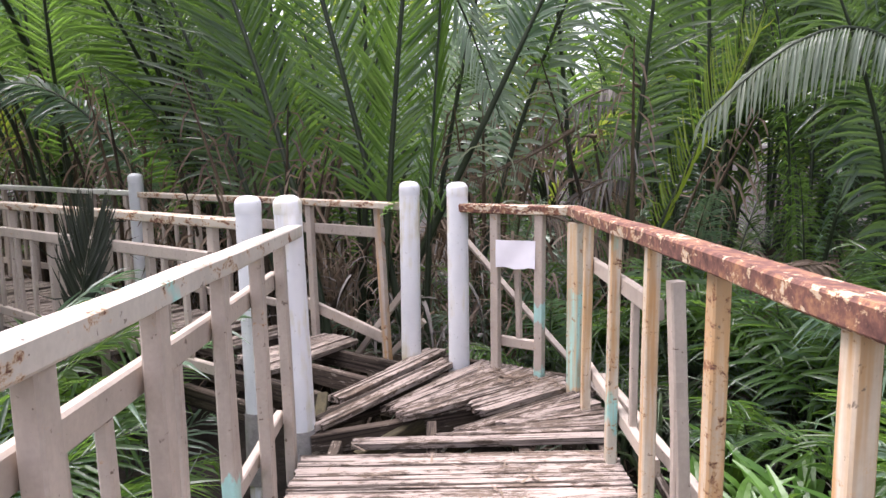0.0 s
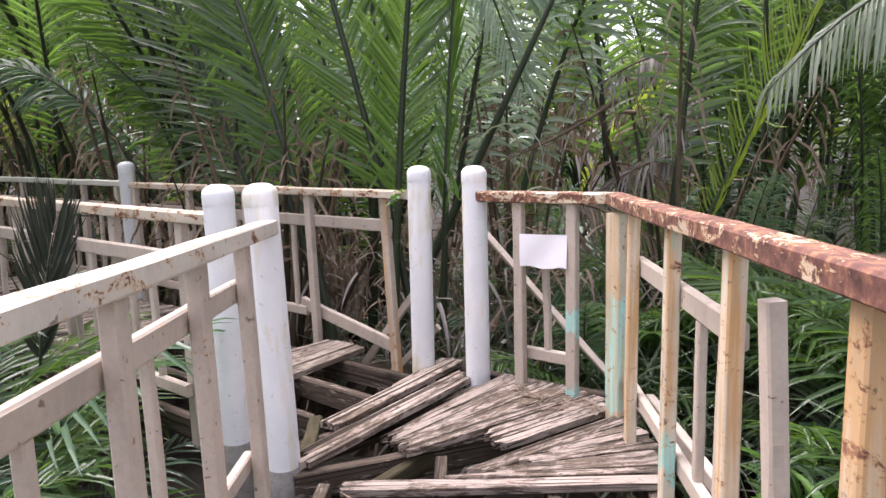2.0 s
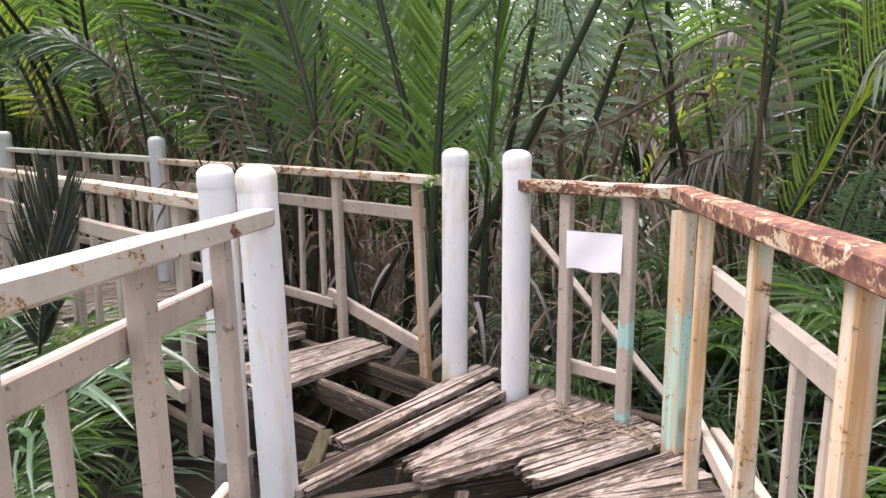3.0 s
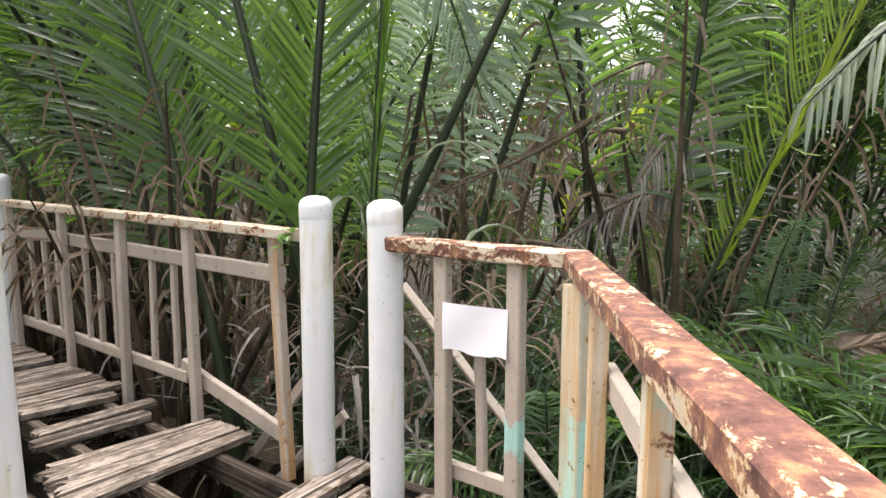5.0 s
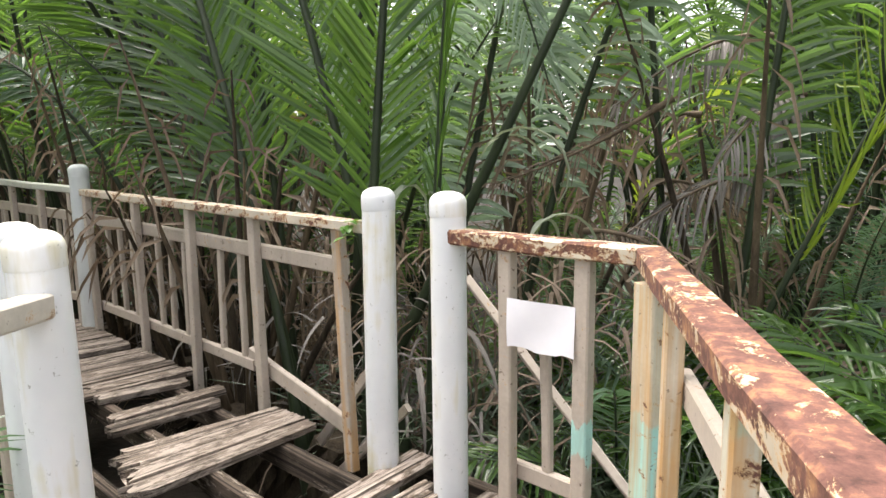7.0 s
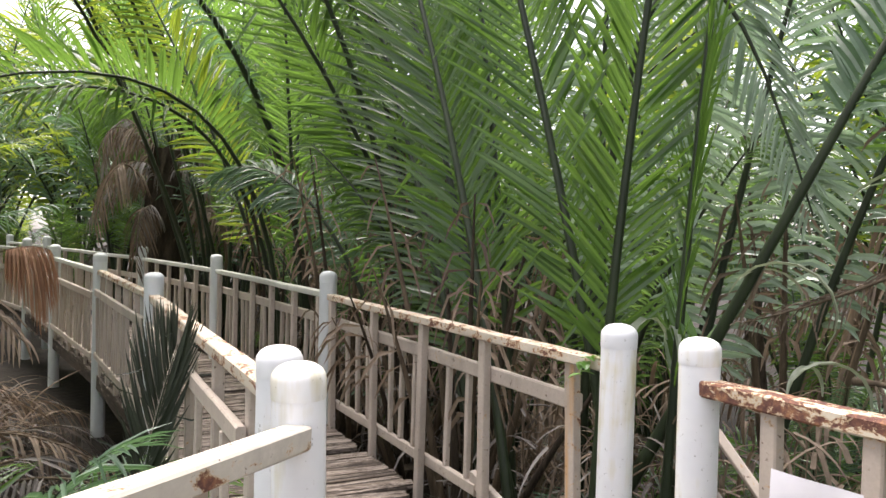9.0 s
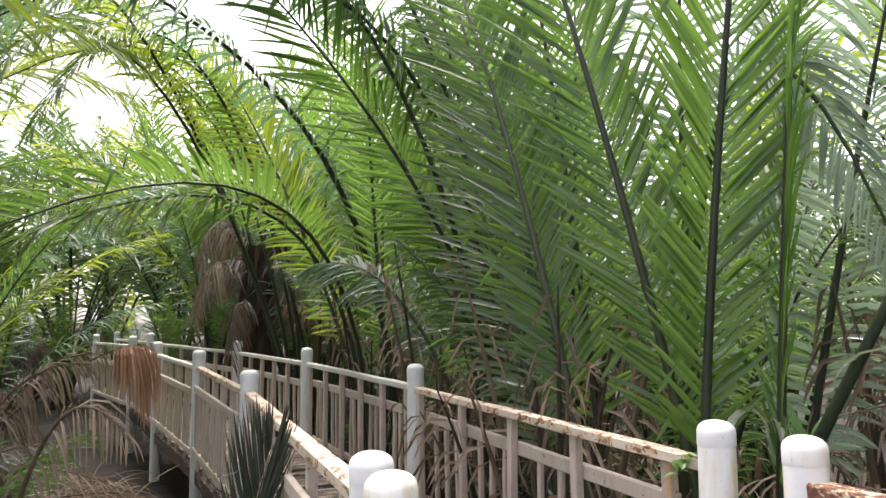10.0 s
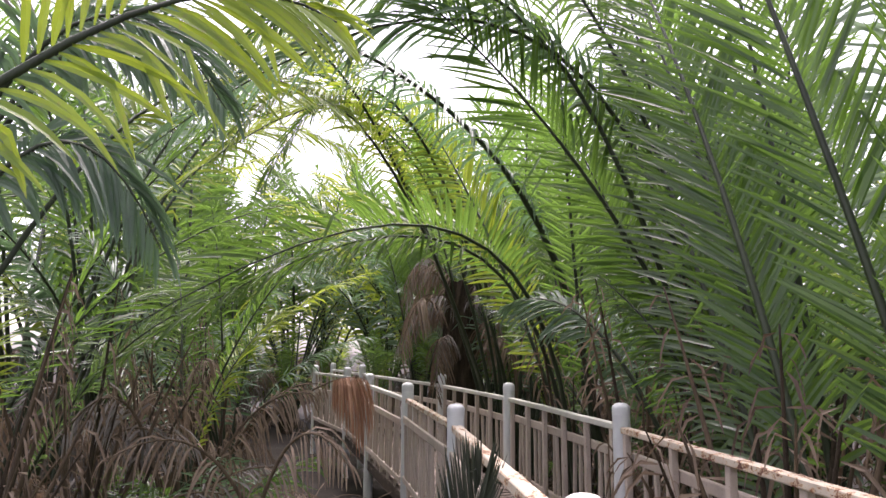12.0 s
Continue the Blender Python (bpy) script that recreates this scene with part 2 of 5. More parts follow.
def bar_data(length, w, h, seed=0, wear=0.0, cham=0.006, cuts=1, skew=(0.0, 0.0)):
    """A chamfered bar along x from 0 to length, w across y, h up z, edges slightly dented."""
    rnd = random.Random(seed)
    prof = [(-w / 2 + cham, -h / 2), (w / 2 - cham, -h / 2), (w / 2, -h / 2 + cham), (w / 2, h / 2 - cham),
            (w / 2 - cham, h / 2), (-w / 2 + cham, h / 2), (-w / 2, h / 2 - cham), (-w / 2, -h / 2 + cham)]
    verts, faces = [], []
    for i in range(cuts + 1):
        x = length * i / cuts
        dy, dz = rnd.uniform(-wear, wear), rnd.uniform(-wear, wear)
        for y, z in prof:
            verts.append((x + y * (skew[0] if i == 0 else skew[1] if i == cuts else 0.0), y + dy + rnd.uniform(-wear, wear) * 0.5, z + dz + rnd.uniform(-wear, wear) * 0.5))
    for i in range(cuts):
        for k in range(8):
            a, b = i * 8 + k, i * 8 + (k + 1) % 8
            faces.append((a, a + 8, b + 8, b))
    faces.append(tuple(range(8)))
    faces.append(tuple(range(cuts * 8 + 7, cuts * 8 - 1, -1)))
    return verts, faces


def along(p0, p1, roll=0.0):
    """The pose that lays the x axis from p0 to p1, z as far up as it goes."""
    p0, p1 = Vector(p0), Vector(p1)
    x = (p1 - p0).normalized()
    up = Vector((0, 0, 1)) if abs(x.z) < 0.95 else Vector((0, 1, 0))
    y = up.cross(x).normalized()
    z = x.cross(y)
    return Matrix.Translation(p0) @ Matrix((x, y, z)).transposed().to_4x4() @ Matrix.Rotation(radians(roll), 4, 'X')


def bar(name, p0, p1, w, h, mat, parent, label="", seed=0, wear=0.0015, roll=0.0, cham=0.006, skew=(0.0, 0.0)):
    length = (Vector(p1) - Vector(p0)).length
    v, f = bar_data(length, w, h, seed, wear, cham, max(1, int(length / 0.35)), skew)
    return child(name, mesh_of(name, v, f, mat), parent, label, along(p0, p1, roll))


def upright(name, x, y, z0, z1, w, d, heading, mat, parent, label="", seed=0, lean=(0, 0)):
    """A square post, w along the heading and d across it."""
    v, f = bar_data(z1 - z0, d, w, seed, 0.0012, 0.005, 3)
    v = [(c, b, a) for a, b, c in v]
    f = [tuple(reversed(q)) for q in f]
    m = pose(x, y, z0, lean[0], lean[1], heading)
    return child(name, mesh_of(name, v, f, mat), parent, label, m)


def lathe(name, profile, mat, parent, label="", seg=28):
    verts, faces = [], []
    for r, z in profile:
        for k in range(seg):
            a = 2 * math.pi * k / seg
            verts.append((r * math.cos(a), r * math.sin(a), z))
    for i in range(len(profile) - 1):
        for k in range(seg):
            a, b = i * seg + k, i * seg + (k + 1) % seg
            faces.append((a, b, b + seg, a + seg))
    faces.append(tuple(range((len(profile) - 1) * seg, len(profile) * seg)))
    faces.append(tuple(range(seg - 1, -1, -1)))
    me = mesh_of(name, verts, faces, mat, True)
    me.set_sharp_from_angle(angle=radians(38))
    return child(name, me, parent, label)


def thing(name, label, category, group="", m=None, kind=""):
    ob = new(name)
    ob.empty_display_size = 0.1
    if m is not None:
        ob.matrix_basis = m
    return tagged(ob, label, category, group, kind)


# ---- ground ----
def ground_height(x, y):
    return -0.85 + 0.10 * noise.noise((x * 0.5, y * 0.5, 0)) + 0.05 * noise.noise((x * 1.7, y * 1.7, 3))


def build_ground():
    rings = [-3000, -400, -80, -40] + [-26 + 0.5 * i for i in range(105)] + [40, 80, 400, 3000]
    n = len(rings)
    verts = [(x, y, ground_height(x, y)) for y in rings for x in rings]
    faces = [(j * n + i, j * n + i + 1, (j + 1) * n + i + 1, (j + 1) * n + i) for j in range(n - 1) for i in range(n - 1)]
    ob = new("ground", mesh_of("ground", verts, faces, M_MUD, True))
    tagged(ob, "dark wet mud of a mangrove swamp", "ground", kind="structure")


build_ground()

# ---- plan of the boardwalk ----
PA, PB = (-0.845, 3.345), (-0.564, 3.115)
PC, PD = (-0.172, 4.355), (0.14, 4.15)
PE, PF = (-2.73, 6.035), (-3.515, 5.15)
PG, PI = (-5.20, 7.35), (-5.60, 6.27)
PH, PJ = (-7.75, 8.50), (-7.97, 7.38)
PK, PM = (-10.8, 9.10), (-10.1, 8.34)
PL, PN = (-14.1, 10.45), (-13.0, 9.37)
CORNER = (0.770, 3.73)
RIGHT_BACK = (0.962, -2.5)
LEFT_BACK = (-0.04, -2.5)
RAIL_TOP = 0.94


def round_post(p, top, mat, lean=(0, 0), cement=False, label="white plastic pipe post with a domed cap"):
    ob = thing("bollard_post", label, "post", "round posts of the boardwalk", pose(p[0], p[1], 0, lean[0], lean[1], 0))
    r = 0.0625
    z0 = -0.6
    lathe("pipe", [(r, z0), (r, 0.02), (r, top - 0.085)], mat, ob)
    cap = [(r + 0.001, top - 0.085), (r + 0.0018, top - 0.082), (r + 0.0018, top - 0.040)]
    for k in range(1, 7):
        a = k / 6 * math.pi / 2
        cap.append(((r + 0.0015) * math.cos(a) ** 0.8 + 0.0003, top - 0.040 + 0.040 * math.sin(a)))
    lathe("cap", cap, mat, ob)
    if cement:
        lathe("footing", [(r + 0.012, -0.40), (r + 0.008, -0.10), (r + 0.006, -0.04), (r + 0.002, -0.025)], M_CEMENT, ob, "grey cement collar")
    return ob


round_post(PA, 1.058, M_PIPE, (0, 0), True)
round_post(PB, 1.072, M_PIPE, (0, -1.3), True)
round_post(PC, 1.075, M_PIPE, (0, 0.5))
round_post(PD, 1.075, M_PIPE, (-0.5, 0))
for p, top in ((PE, 1.105), (PF, 1.09), (PG, 1.14), (PI, 1.15), (PH, 1.16), (PJ, 1.175), (PK, 1.25), (PM, 1.22), (PL, 1.24), (PN, 1.21)):
    round_post(p, top, M_PIPE_GREY, label="greyish white plastic pipe post with a domed cap")


def railing(p0, p1, out, posts, top_mat, post_mats, label, seed=0, bays=None, top_w=0.055, top_h=0.045, post_w=0.05,
            z_top=RAIL_TOP, z_end=None, z_mid=0.735, mid=True, low=True, trim0=0.05, trim1=0.05, mid_range=None, low_range=None, leans=None, skew=(0.0, 0.0)):
    """A rail run from p0 to p1: top rail, square posts at the distances given, and outside them a mid and a bottom rail with balusters between."""
    a, b = Vector((*p0, 0)), Vector((*p1, 0))
    d = (b - a).normalized()
    full = (b - a).length
    heading = math.degrees(math.atan2(d.y, d.x))
    o = Vector((*out, 0)).normalized()
    rise = ((z_end or z_top) - z_top) / full
    ob = thing("railing", label, "railing", "railings of the boardwalk", Matrix.Translation(a))
    at = lambda s, z, off=0.0: d * s + o * off + Vector((0, 0, z + rise * s))
    bar("top_rail", at(trim0, z_top - top_h / 2), at(full - trim1, z_top - top_h / 2), top_w, top_h, top_mat, ob, seed=seed, wear=0.0025, skew=skew)
    rnd = random.Random(seed + 5)
    off = post_w / 2 + 0.018
    for i, s in enumerate(posts):
        q = at(s, 0)
        upright("post", q.x, q.y, -0.12, z_top - top_h + rise * s - 0.001, post_w * rnd.uniform(0.95, 1.1), 0.042, heading,
                post_mats[i % len(post_mats)], ob, seed=seed + i, lean=(leans or {}).get(i, (rnd.uniform(-0.6, 0.6), rnd.uniform(-0.8, 0.8))))
    if mid:
        r0, r1 = mid_range or (posts[0] - 0.03, posts[-1] + 0.03)
        bar("mid_rail", at(r0, z_mid, off), at(r1, z_mid, off), 0.032, 0.07, M_POST, ob, seed=seed + 50)
    if low:
        r0, r1 = low_range or (posts[0] - 0.03, posts[-1] + 0.03)
        bar("bottom_rail", at(r0, 0.15, off), at(r1, 0.15, off), 0.032, 0.06, M_POST, ob, seed=seed + 60)
    bays = bays or [2] * (len(posts) - 1)
    for i, k in enumerate(bays[:len(posts) - 1]):
        for j in range(k):
            s = posts[i] + (posts[i + 1] - posts[i]) * (j + 1) / (k + 1) + rnd.uniform(-0.012, 0.012)
            q = at(s, 0, off)
            z0 = 0.12 + rise * s
            upright("baluster", q.x, q.y, z0 + 0.061, z_mid - 0.035 + rise * s, 0.034, 0.028, heading, M_POST, ob, seed=seed + 70 + j,
                    lean=(rnd.uniform(-1.2, 1.2), rnd.uniform(-1.5, 1.5)))
    return ob, at


# outer rail of the corner, with the white sheet
dist = lambda p, q: math.dist(p, q)
corner_run, at_c = railing(PD, CORNER, (0.45, 0.9), [0.265, 0.55], M_TOP_RUSTY, [M_POST, M_POST_TEAL],
                           "short beige steel railing with a badly rusted top rail", 11, [1], 0.08, 0.05, 0.052, z_top=0.949, z_end=0.956,
                           mid=False, low_range=(0.25, 0.55), trim0=0.03, trim1=0.001, skew=(0.0, 0.52))
# right rail of the first stretch
len_r = dist(CORNER, RIGHT_BACK)
right_run, at_r = railing(CORNER, RIGHT_BACK, (1, 0.08), [0.40, 0.99, 1.55, 2.13, 2.74, 3.2, 3.6, 4.3, 5.0, 5.7],
                          M_TOP_HEAVY, [M_POST_RUST, M_POST_CHIP, M_POST_RUST, M_POST_HEAVY, M_POST_RUST], "long steel railing with a rusty flaking top rail and streaked posts", 23,
                          [0, 2, 0, 0, 0, 2, 2, 2, 2], 0.08, 0.052, 0.055, z_top=0.957, z_end=1.155, z_mid=0.69, trim0=0.001, trim1=0, skew=(-0.52, 0.0), mid_range=(0.34, 1.50), low_range=(0.0, 1.5))
# left rail of the first stretch
left_run, at_l = railing((-0.545, 3.09), LEFT_BACK, (-1, -0.12), [0.34, 0.77, 1.255, 1.745, 2.2, 2.65, 3.05, 3.5, 4.1, 4.7],
                         M_TOP_PALE, [M_POST, M_POST, M_POST_LOW, M_POST, M_POST], "beige painted railing with a pale chipped top rail", 31,
                         [0, 1, 1, 2, 2, 2, 2, 2, 2], 0.065, 0.055, 0.06, z_top=0.942, z_end=1.135, trim0=0.02, trim1=0)
# second stretch, outer side
UX = Vector((PE[0] - PC[0], PE[1] - PC[1], 0)).normalized()
outer = (0.56, 0.83)
len_o = dist(PC, PE)
run_o1, at_o = railing(PC, PE, outer, [0.20, 0.87, 1.54, 2.18, len_o - 0.13], M_TOP_MID, [M_POST_O1, M_POST, M_POST, M_POST, M_POST],
                       "beige railing with rust patches and missing balusters", 41, [0, 2, 3, 3], 0.06, 0.045, 0.05, leans={0: (1.5, 4.2), 1: (0.5, 1.5)},
                       mid_range=(0.25, len_o - 0.1), low_range=(1.0, len_o - 0.1))
run_i1, at_i = railing(PA, PF, (-0.56, -0.83), [0.30, 0.9, 1.5, 2.1, 2.7, dist(PA, PF) - 0.15], M_TOP_MID, [M_POST],
                       "beige railing with a cream and rust top rail", 51, [2, 2, 2, 2, 2], 0.075, 0.05, 0.05)
for k, (p, q, o, z0, z1) in enumerate(((PE, PG, outer, 0.95, 0.985), (PG, PH, outer, 0.985, 1.005), (PH, PK, outer, 1.005, 1.09), (PK, PL, outer, 1.09, 1.09),
                                       (PF, PI, (-0.56, -0.83), 0.945, 0.99), (PI, PJ, (-0.56, -0.83), 0.99, 1.02),
                                       (PJ, PM, (-0.4, -0.9), 1.02, 1.07), (PM, PN, (-0.3, -0.95), 1.07, 1.06))):
    full = dist(p, q)
    cnt = 5
    railing(p, q, o, [0.13 + (full - 0.26) * i / cnt for i in range(cnt + 1)], M_TOP_MID if k == 4 else M_FAR_RAIL, [M_POST],
            "grey-beige painted railing with square balusters", 60 + 7 * k, [3] * cnt, 0.06, 0.045, 0.05, z_top=z0, z_end=z1)

# corner post board, stump, fallen rails, braces
ex_v, ex_f = bar_data(0.98, 0.045, 0.09, 3, 0.0012, 0.005, 3)
child("corner_board", mesh_of("corner_board", [(c, b, a) for a, b, c in ex_v], [tuple(reversed(t)) for t in ex_f], M_BOARD_TEAL), right_run,
      "wide board with flaking teal paint", pose(-0.005, -0.115, -0.1, 0, 0, 120))


def loose_bar(name, p0, p1, w, h, mat, label, category, seed=0, roll=0.0):
    length = (Vector(p1) - Vector(p0)).length
    v, f = bar_data(length, w, h, seed, 0.003, 0.004, max(2, int(length / 0.2)))
    ob = new(name, mesh_of(name, v, f, mat))
    ob.matrix_basis = along(p0, p1, roll)
    return tagged(ob, label, category)


# fallen bottom rail between the second and first outer posts, and crossed braces beyond
c1, c2, c3 = Vector((*PC, 0)) + UX * 0.31, Vector((*PC, 0)) + UX * 0.92, Vector((*PC, 0)) + UX * 1.05
ON = Vector((0.56, 0.83, 0))
loose_bar("fallen_rail", c1 + Vector((0, 0, 0.03)) - UX * 0.03 + ON * 0.05, c3 + ON * 0.05 + Vector((0, 0, 0.20)), 0.03, 0.075, M_POST, "fallen beige rail board resting aslant against the posts", "board", 3)
loose_bar("brace", c1 + ON * 0.12 + Vector((0, 0, 0.42)) - UX * 0.22, c1 + ON * 0.12 + UX * 0.28 + Vector((0, 0, -0.15)), 0.025, 0.045, M_POST, "thin beige brace board crossing behind the railing", "board", 4)
loose_bar("brace", c1 + ON * 0.15 - UX * 0.30 + Vector((0, 0, 0.16)), c1 + ON * 0.15 + UX * 0.20 + Vector((0, 0, -0.3)), 0.025, 0.04, M_POST, "thin beige brace board crossing behind the railing", "board", 5)
# slanting pipe and small upright behind the sheet
loose_bar("slanting_pipe", (0.16, 4.42, 0.72), (0.98, 3.98, -0.18), 0.032, 0.032, M_POST, "thin grey-beige pipe slanting down behind the railing", "pipe", 6, 45)
# stump of an older post beyond the right rail, with a split beside it
stump = thing("broken_post", "broken beige wooden post with a rust-stained rotten top", "post", m=pose(0.945, 2.04, 0))
upright("post", 0, 0, -0.8, 0.865, 0.045, 0.045, 100, M_POST, stump, seed=91, lean=(-2.5, 1.5))
upright("splinter", -0.045, 0.03, -0.8, 0.56, 0.03, 0.035, 100, M_POST, stump, seed=92, lean=(-1, -0.5))
loose_bar("fallen_rail", (0.92, 3.65, 0.05), (1.32, 1.6, -0.22), 0.04, 0.06, M_POST, "fallen beige rail lying along the deck edge", "board", 7)
loose_bar("fallen_rail", (0.98, 3.75, -0.05), (1.20, 2.3, -0.45), 0.035, 0.05, M_JOIST, "grey fallen board below the deck edge", "board", 8)


def sheet_sign():
    """A limp white sheet fixed between the two short-rail posts."""
    p0, p1 = Vector((*PD, 0)) + at_c(0.28, 0), Vector((*PD, 0)) + at_c(0.535, 0)
    n = 12
    verts, faces = [], []
    for side in (0, 1):
        for j in range(9):
            for i in range(n + 1):
                u, v = i / n, j / 8
                p = p0.lerp(p1, u)
                z = 0.753 - 0.158 * v + 0.008 * u + 0.006 * math.sin(u * 9) * v + (0.006 * noise.noise((u * 9, 0, 1)) if j == 8 else 0)
                off = -0.024 - 0.004 * math.sin(u * 5 + v * 3) - 0.0015 * side
                verts.append((p.x + 0.45 * off, p.y + 0.89 * off, z))
    w = n + 1
    for j in range(8):
        for i in range(n):
            a = j * w + i
            faces.append((a, a + 1, a + w + 1, a + w))
            b = a + 9 * w
            faces.append((b, b + w, b + w + 1, b + 1))
    ob = new("sheet_sign", mesh_of("sheet_sign", verts, faces, M_SIGN, True))
    tagged(ob, "blank white sheet fixed between two railing posts", "sign")


sheet_sign()


# ---- fronds ----
def bezier(p0, p1, p2, t):
    return p0 * (1 - t) ** 2 + p1 * (2 * t * (1 - t)) + p2 * t * t


def via(p0, mid, p2):
    """The control point of the curve that goes through mid halfway."""
    return Vector(mid) * 2 - (Vector(p0) + Vector(p2)) / 2


def frond_data(p0, p1, p2, face, leaf_len=0.95, width=0.042, pairs=46, clear=0.22, spread=(56, 32), droop=0.25, seed=0, gap=0.05,
               thick=0.028, lift=0.18, curl=0.0, fine=True):
    """One palm frond: rachis and leaflets as vertex and face lists. face: the way its upper side looks."""
    rnd = random.Random(seed)
    p0, p1, p2, face = Vector(p0), Vector(p1), Vector(p2), Vector(face).normalized()
    down = Vector((0, 0, -1))
    rv, rf, lv, lf = [], [], [], []
    steps = 16
    prev = None
    for i in range(steps + 1):
        t = i / steps
        c = bezier(p0, p1, p2, t)
        tan = (bezier(p0, p1, p2, min(1, t + 0.02)) - bezier(p0, p1, p2, max(0, t - 0.02))).normalized()
        side = tan.cross(face).normalized()
        nor = side.cross(tan)
        r = thick * (1 - 0.86 * t) * (1.35 if t < 0.08 else 1.0)
        for k in range(6):
            a = 2 * math.pi * k / 6
            rv.append(c + side * (r * 1.15 * math.cos(a)) + nor * (r * math.sin(a)))
        if i:
            for k in range(6):
                a, b = (i - 1) * 6 + k, (i - 1) * 6 + (k + 1) % 6
                rf.append((a, b, b + 6, a + 6))
    us = (0.0, 0.18, 0.42, 0.68, 0.88, 1.0)
    ws = (0.30, 0.92, 1.0, 0.78, 0.42, 0.03)
    if not fine:
        us, ws = (0.0, 0.3, 0.7, 1.0), (0.4, 1.0, 0.75, 0.03)
    for i in range(pairs):
        t = clear + (1 - clear) * ((i + 0.5) / pairs) ** 0.95
        c = bezier(p0, p1, p2, t)
        tan = (bezier(p0, p1, p2, min(1, t + 0.02)) - bezier(p0, p1, p2, max(0, t - 0.02))).normalized()
        side = tan.cross(face).normalized()
        nor = side.cross(tan)
        q = (t - clear) / (1 - clear)
        size = leaf_len * (0.40 + 1.25 * q if q < 0.45 else 1.0 - 0.62 * ((q - 0.45) / 0.55) ** 1.6)
        for sg in (-1, 1):
            if rnd.random() < gap:
                continue
            ang = radians(spread[0] + (spread[1] - spread[0]) * q + rnd.uniform(-5, 5))
            d = tan * math.cos(ang) + side * (sg * math.sin(ang)) + nor * (lift + rnd.uniform(-0.08, 0.08))
            d.normalize()
            ln = size * rnd.uniform(0.88, 1.08)
            dr = droop * rnd.uniform(0.5, 1.5)
            bent = rnd.random() < 0.07
            w0 = width * rnd.uniform(0.7, 1.1) * (1 - 0.35 * q)
            roll = rnd.gauss(0, 0.42)
            base = len(lv)
            pos, old = c + side * (sg * thick * 0.5), d
            last_u = 0.0
            for u, w in zip(us, ws):
                dd = (d + down * (dr * u * 2.2 + (1.6 if bent and u > 0.6 else 0))).normalized()
                pos = pos + dd * (ln * (u - last_u))
                last_u = u
                wide = dd.cross(nor)
                if wide.length < 0.05:
                    wide = side.copy()
                wide.normalize()
                upv = wide.cross(dd)
                wide, upv = wide * math.cos(roll) + upv * math.sin(roll), upv * math.cos(roll) - wide * math.sin(roll)
                hw = w0 * w * 0.5
                lv.append(pos - wide * hw + upv * (hw * (0.35 + curl)))
                lv.append(pos)
                lv.append(pos + wide * hw + upv * (hw * (0.35 + curl)))
            for k in range(len(us) - 1):
                a = base + k * 3
                lf.append((a, a + 1, a + 4, a + 3))
                lf.append((a + 1, a + 2, a + 5, a + 4))
    return rv, rf, lv, lf


def frond_meshes(*args, leafmat=M_FROND, stalk=M_RACHIS, **kw):
    rv, rf, lv, lf = frond_data(*args, **kw)
    return mesh_of("frond", rv, rf, stalk, True), mesh_of("foliage", lv, lf, leafmat, False)


def put_frond(pair, parent, m=None, label=""):
    f = child("frond", pair[0], parent, label, m)
    tagged(child("foliage", pair[1], f), kind="stuff")
    return f


def stem_mesh(h, r, seed):
    rnd = random.Random(seed)
    seg, lev = 14, 8
    verts, faces = [], []
    for j in range(lev + 1):
        for k in range(seg):
            a = 2 * math.pi * k / seg
            rr = r * (1.15 - 0.45 * j / lev) * (1 + 0.22 * ((k + j) % 2) + rnd.uniform(-0.1, 0.1))
            verts.append((rr * math.cos(a), rr * math.sin(a), -0.2 + (h + 0.2) * j / lev + rnd.uniform(-0.03, 0.03)))
    for j in range(lev):
        for k in range(seg):
            a, b = j * seg + k, j * seg + (k + 1) % seg
            faces.append((a, b, b + seg, a + seg))
    faces.append(tuple(range(lev * seg, (lev + 1) * seg)))
    return mesh_of("stem", verts, faces, M_STEM)


STEMS = [stem_mesh(0.55, 0.20, s) for s in range(3)]
# upright, leaning and arching kinds; each starts at the origin and leans towards +x
GREEN = []
for k, (reach, height, bow) in enumerate(((0.9, 5.2, 0.25), (1.5, 5.0, 0.35), (2.1, 4.6, 0.4), (2.9, 4.0, 0.5), (3.6, 3.2, 0.55), (1.2, 4.2, 0.2),
                                          (0.5, 5.6, 0.3), (2.4, 3.6, 0.6), (4.0, 2.4, 0.55))):
    GREEN.append(frond_meshes((0, 0, 0), (reach * (0.5 - bow * 0.6), 0, height * (0.62 + bow * 0.35)), (reach, 0, height), (-0.75, 0.12, 0.65),
                              leaf_len=0.70, width=0.034, pairs=78, clear=0.30, seed=100 + k, droop=0.16 + 0.05 * (k % 4), leafmat=(M_FROND, M_FROND_DARK, M_FROND)[k % 3]))
BLUE = [frond_meshes((0, 0, 0), (0.3, 0, 2.6), (1.6, 0.2, 3.9), (-0.8, 0, 0.6), leaf_len=0.62, width=0.04, pairs=54, clear=0.3, seed=140, droop=0.45, leafmat=M_FROND_BLUE),
        frond_meshes((0, 0, 0), (0.2, 0, 2.2), (1.9, 0, 2.9), (-0.7, 0, 0.7), leaf_len=0.58, width=0.038, pairs=50, clear=0.3, seed=141, droop=0.5, leafmat=M_FROND_BLUE)]
YOUNG = [frond_meshes((0, 0, 0), (0.25, 0, 2.4), (1.7, 0.1, 3.3), (-0.6, 0, 0.8), leaf_len=0.62, width=0.042, pairs=50, clear=0.3, seed=150, droop=0.3, leafmat=M_FROND_YOUNG_LIT)]
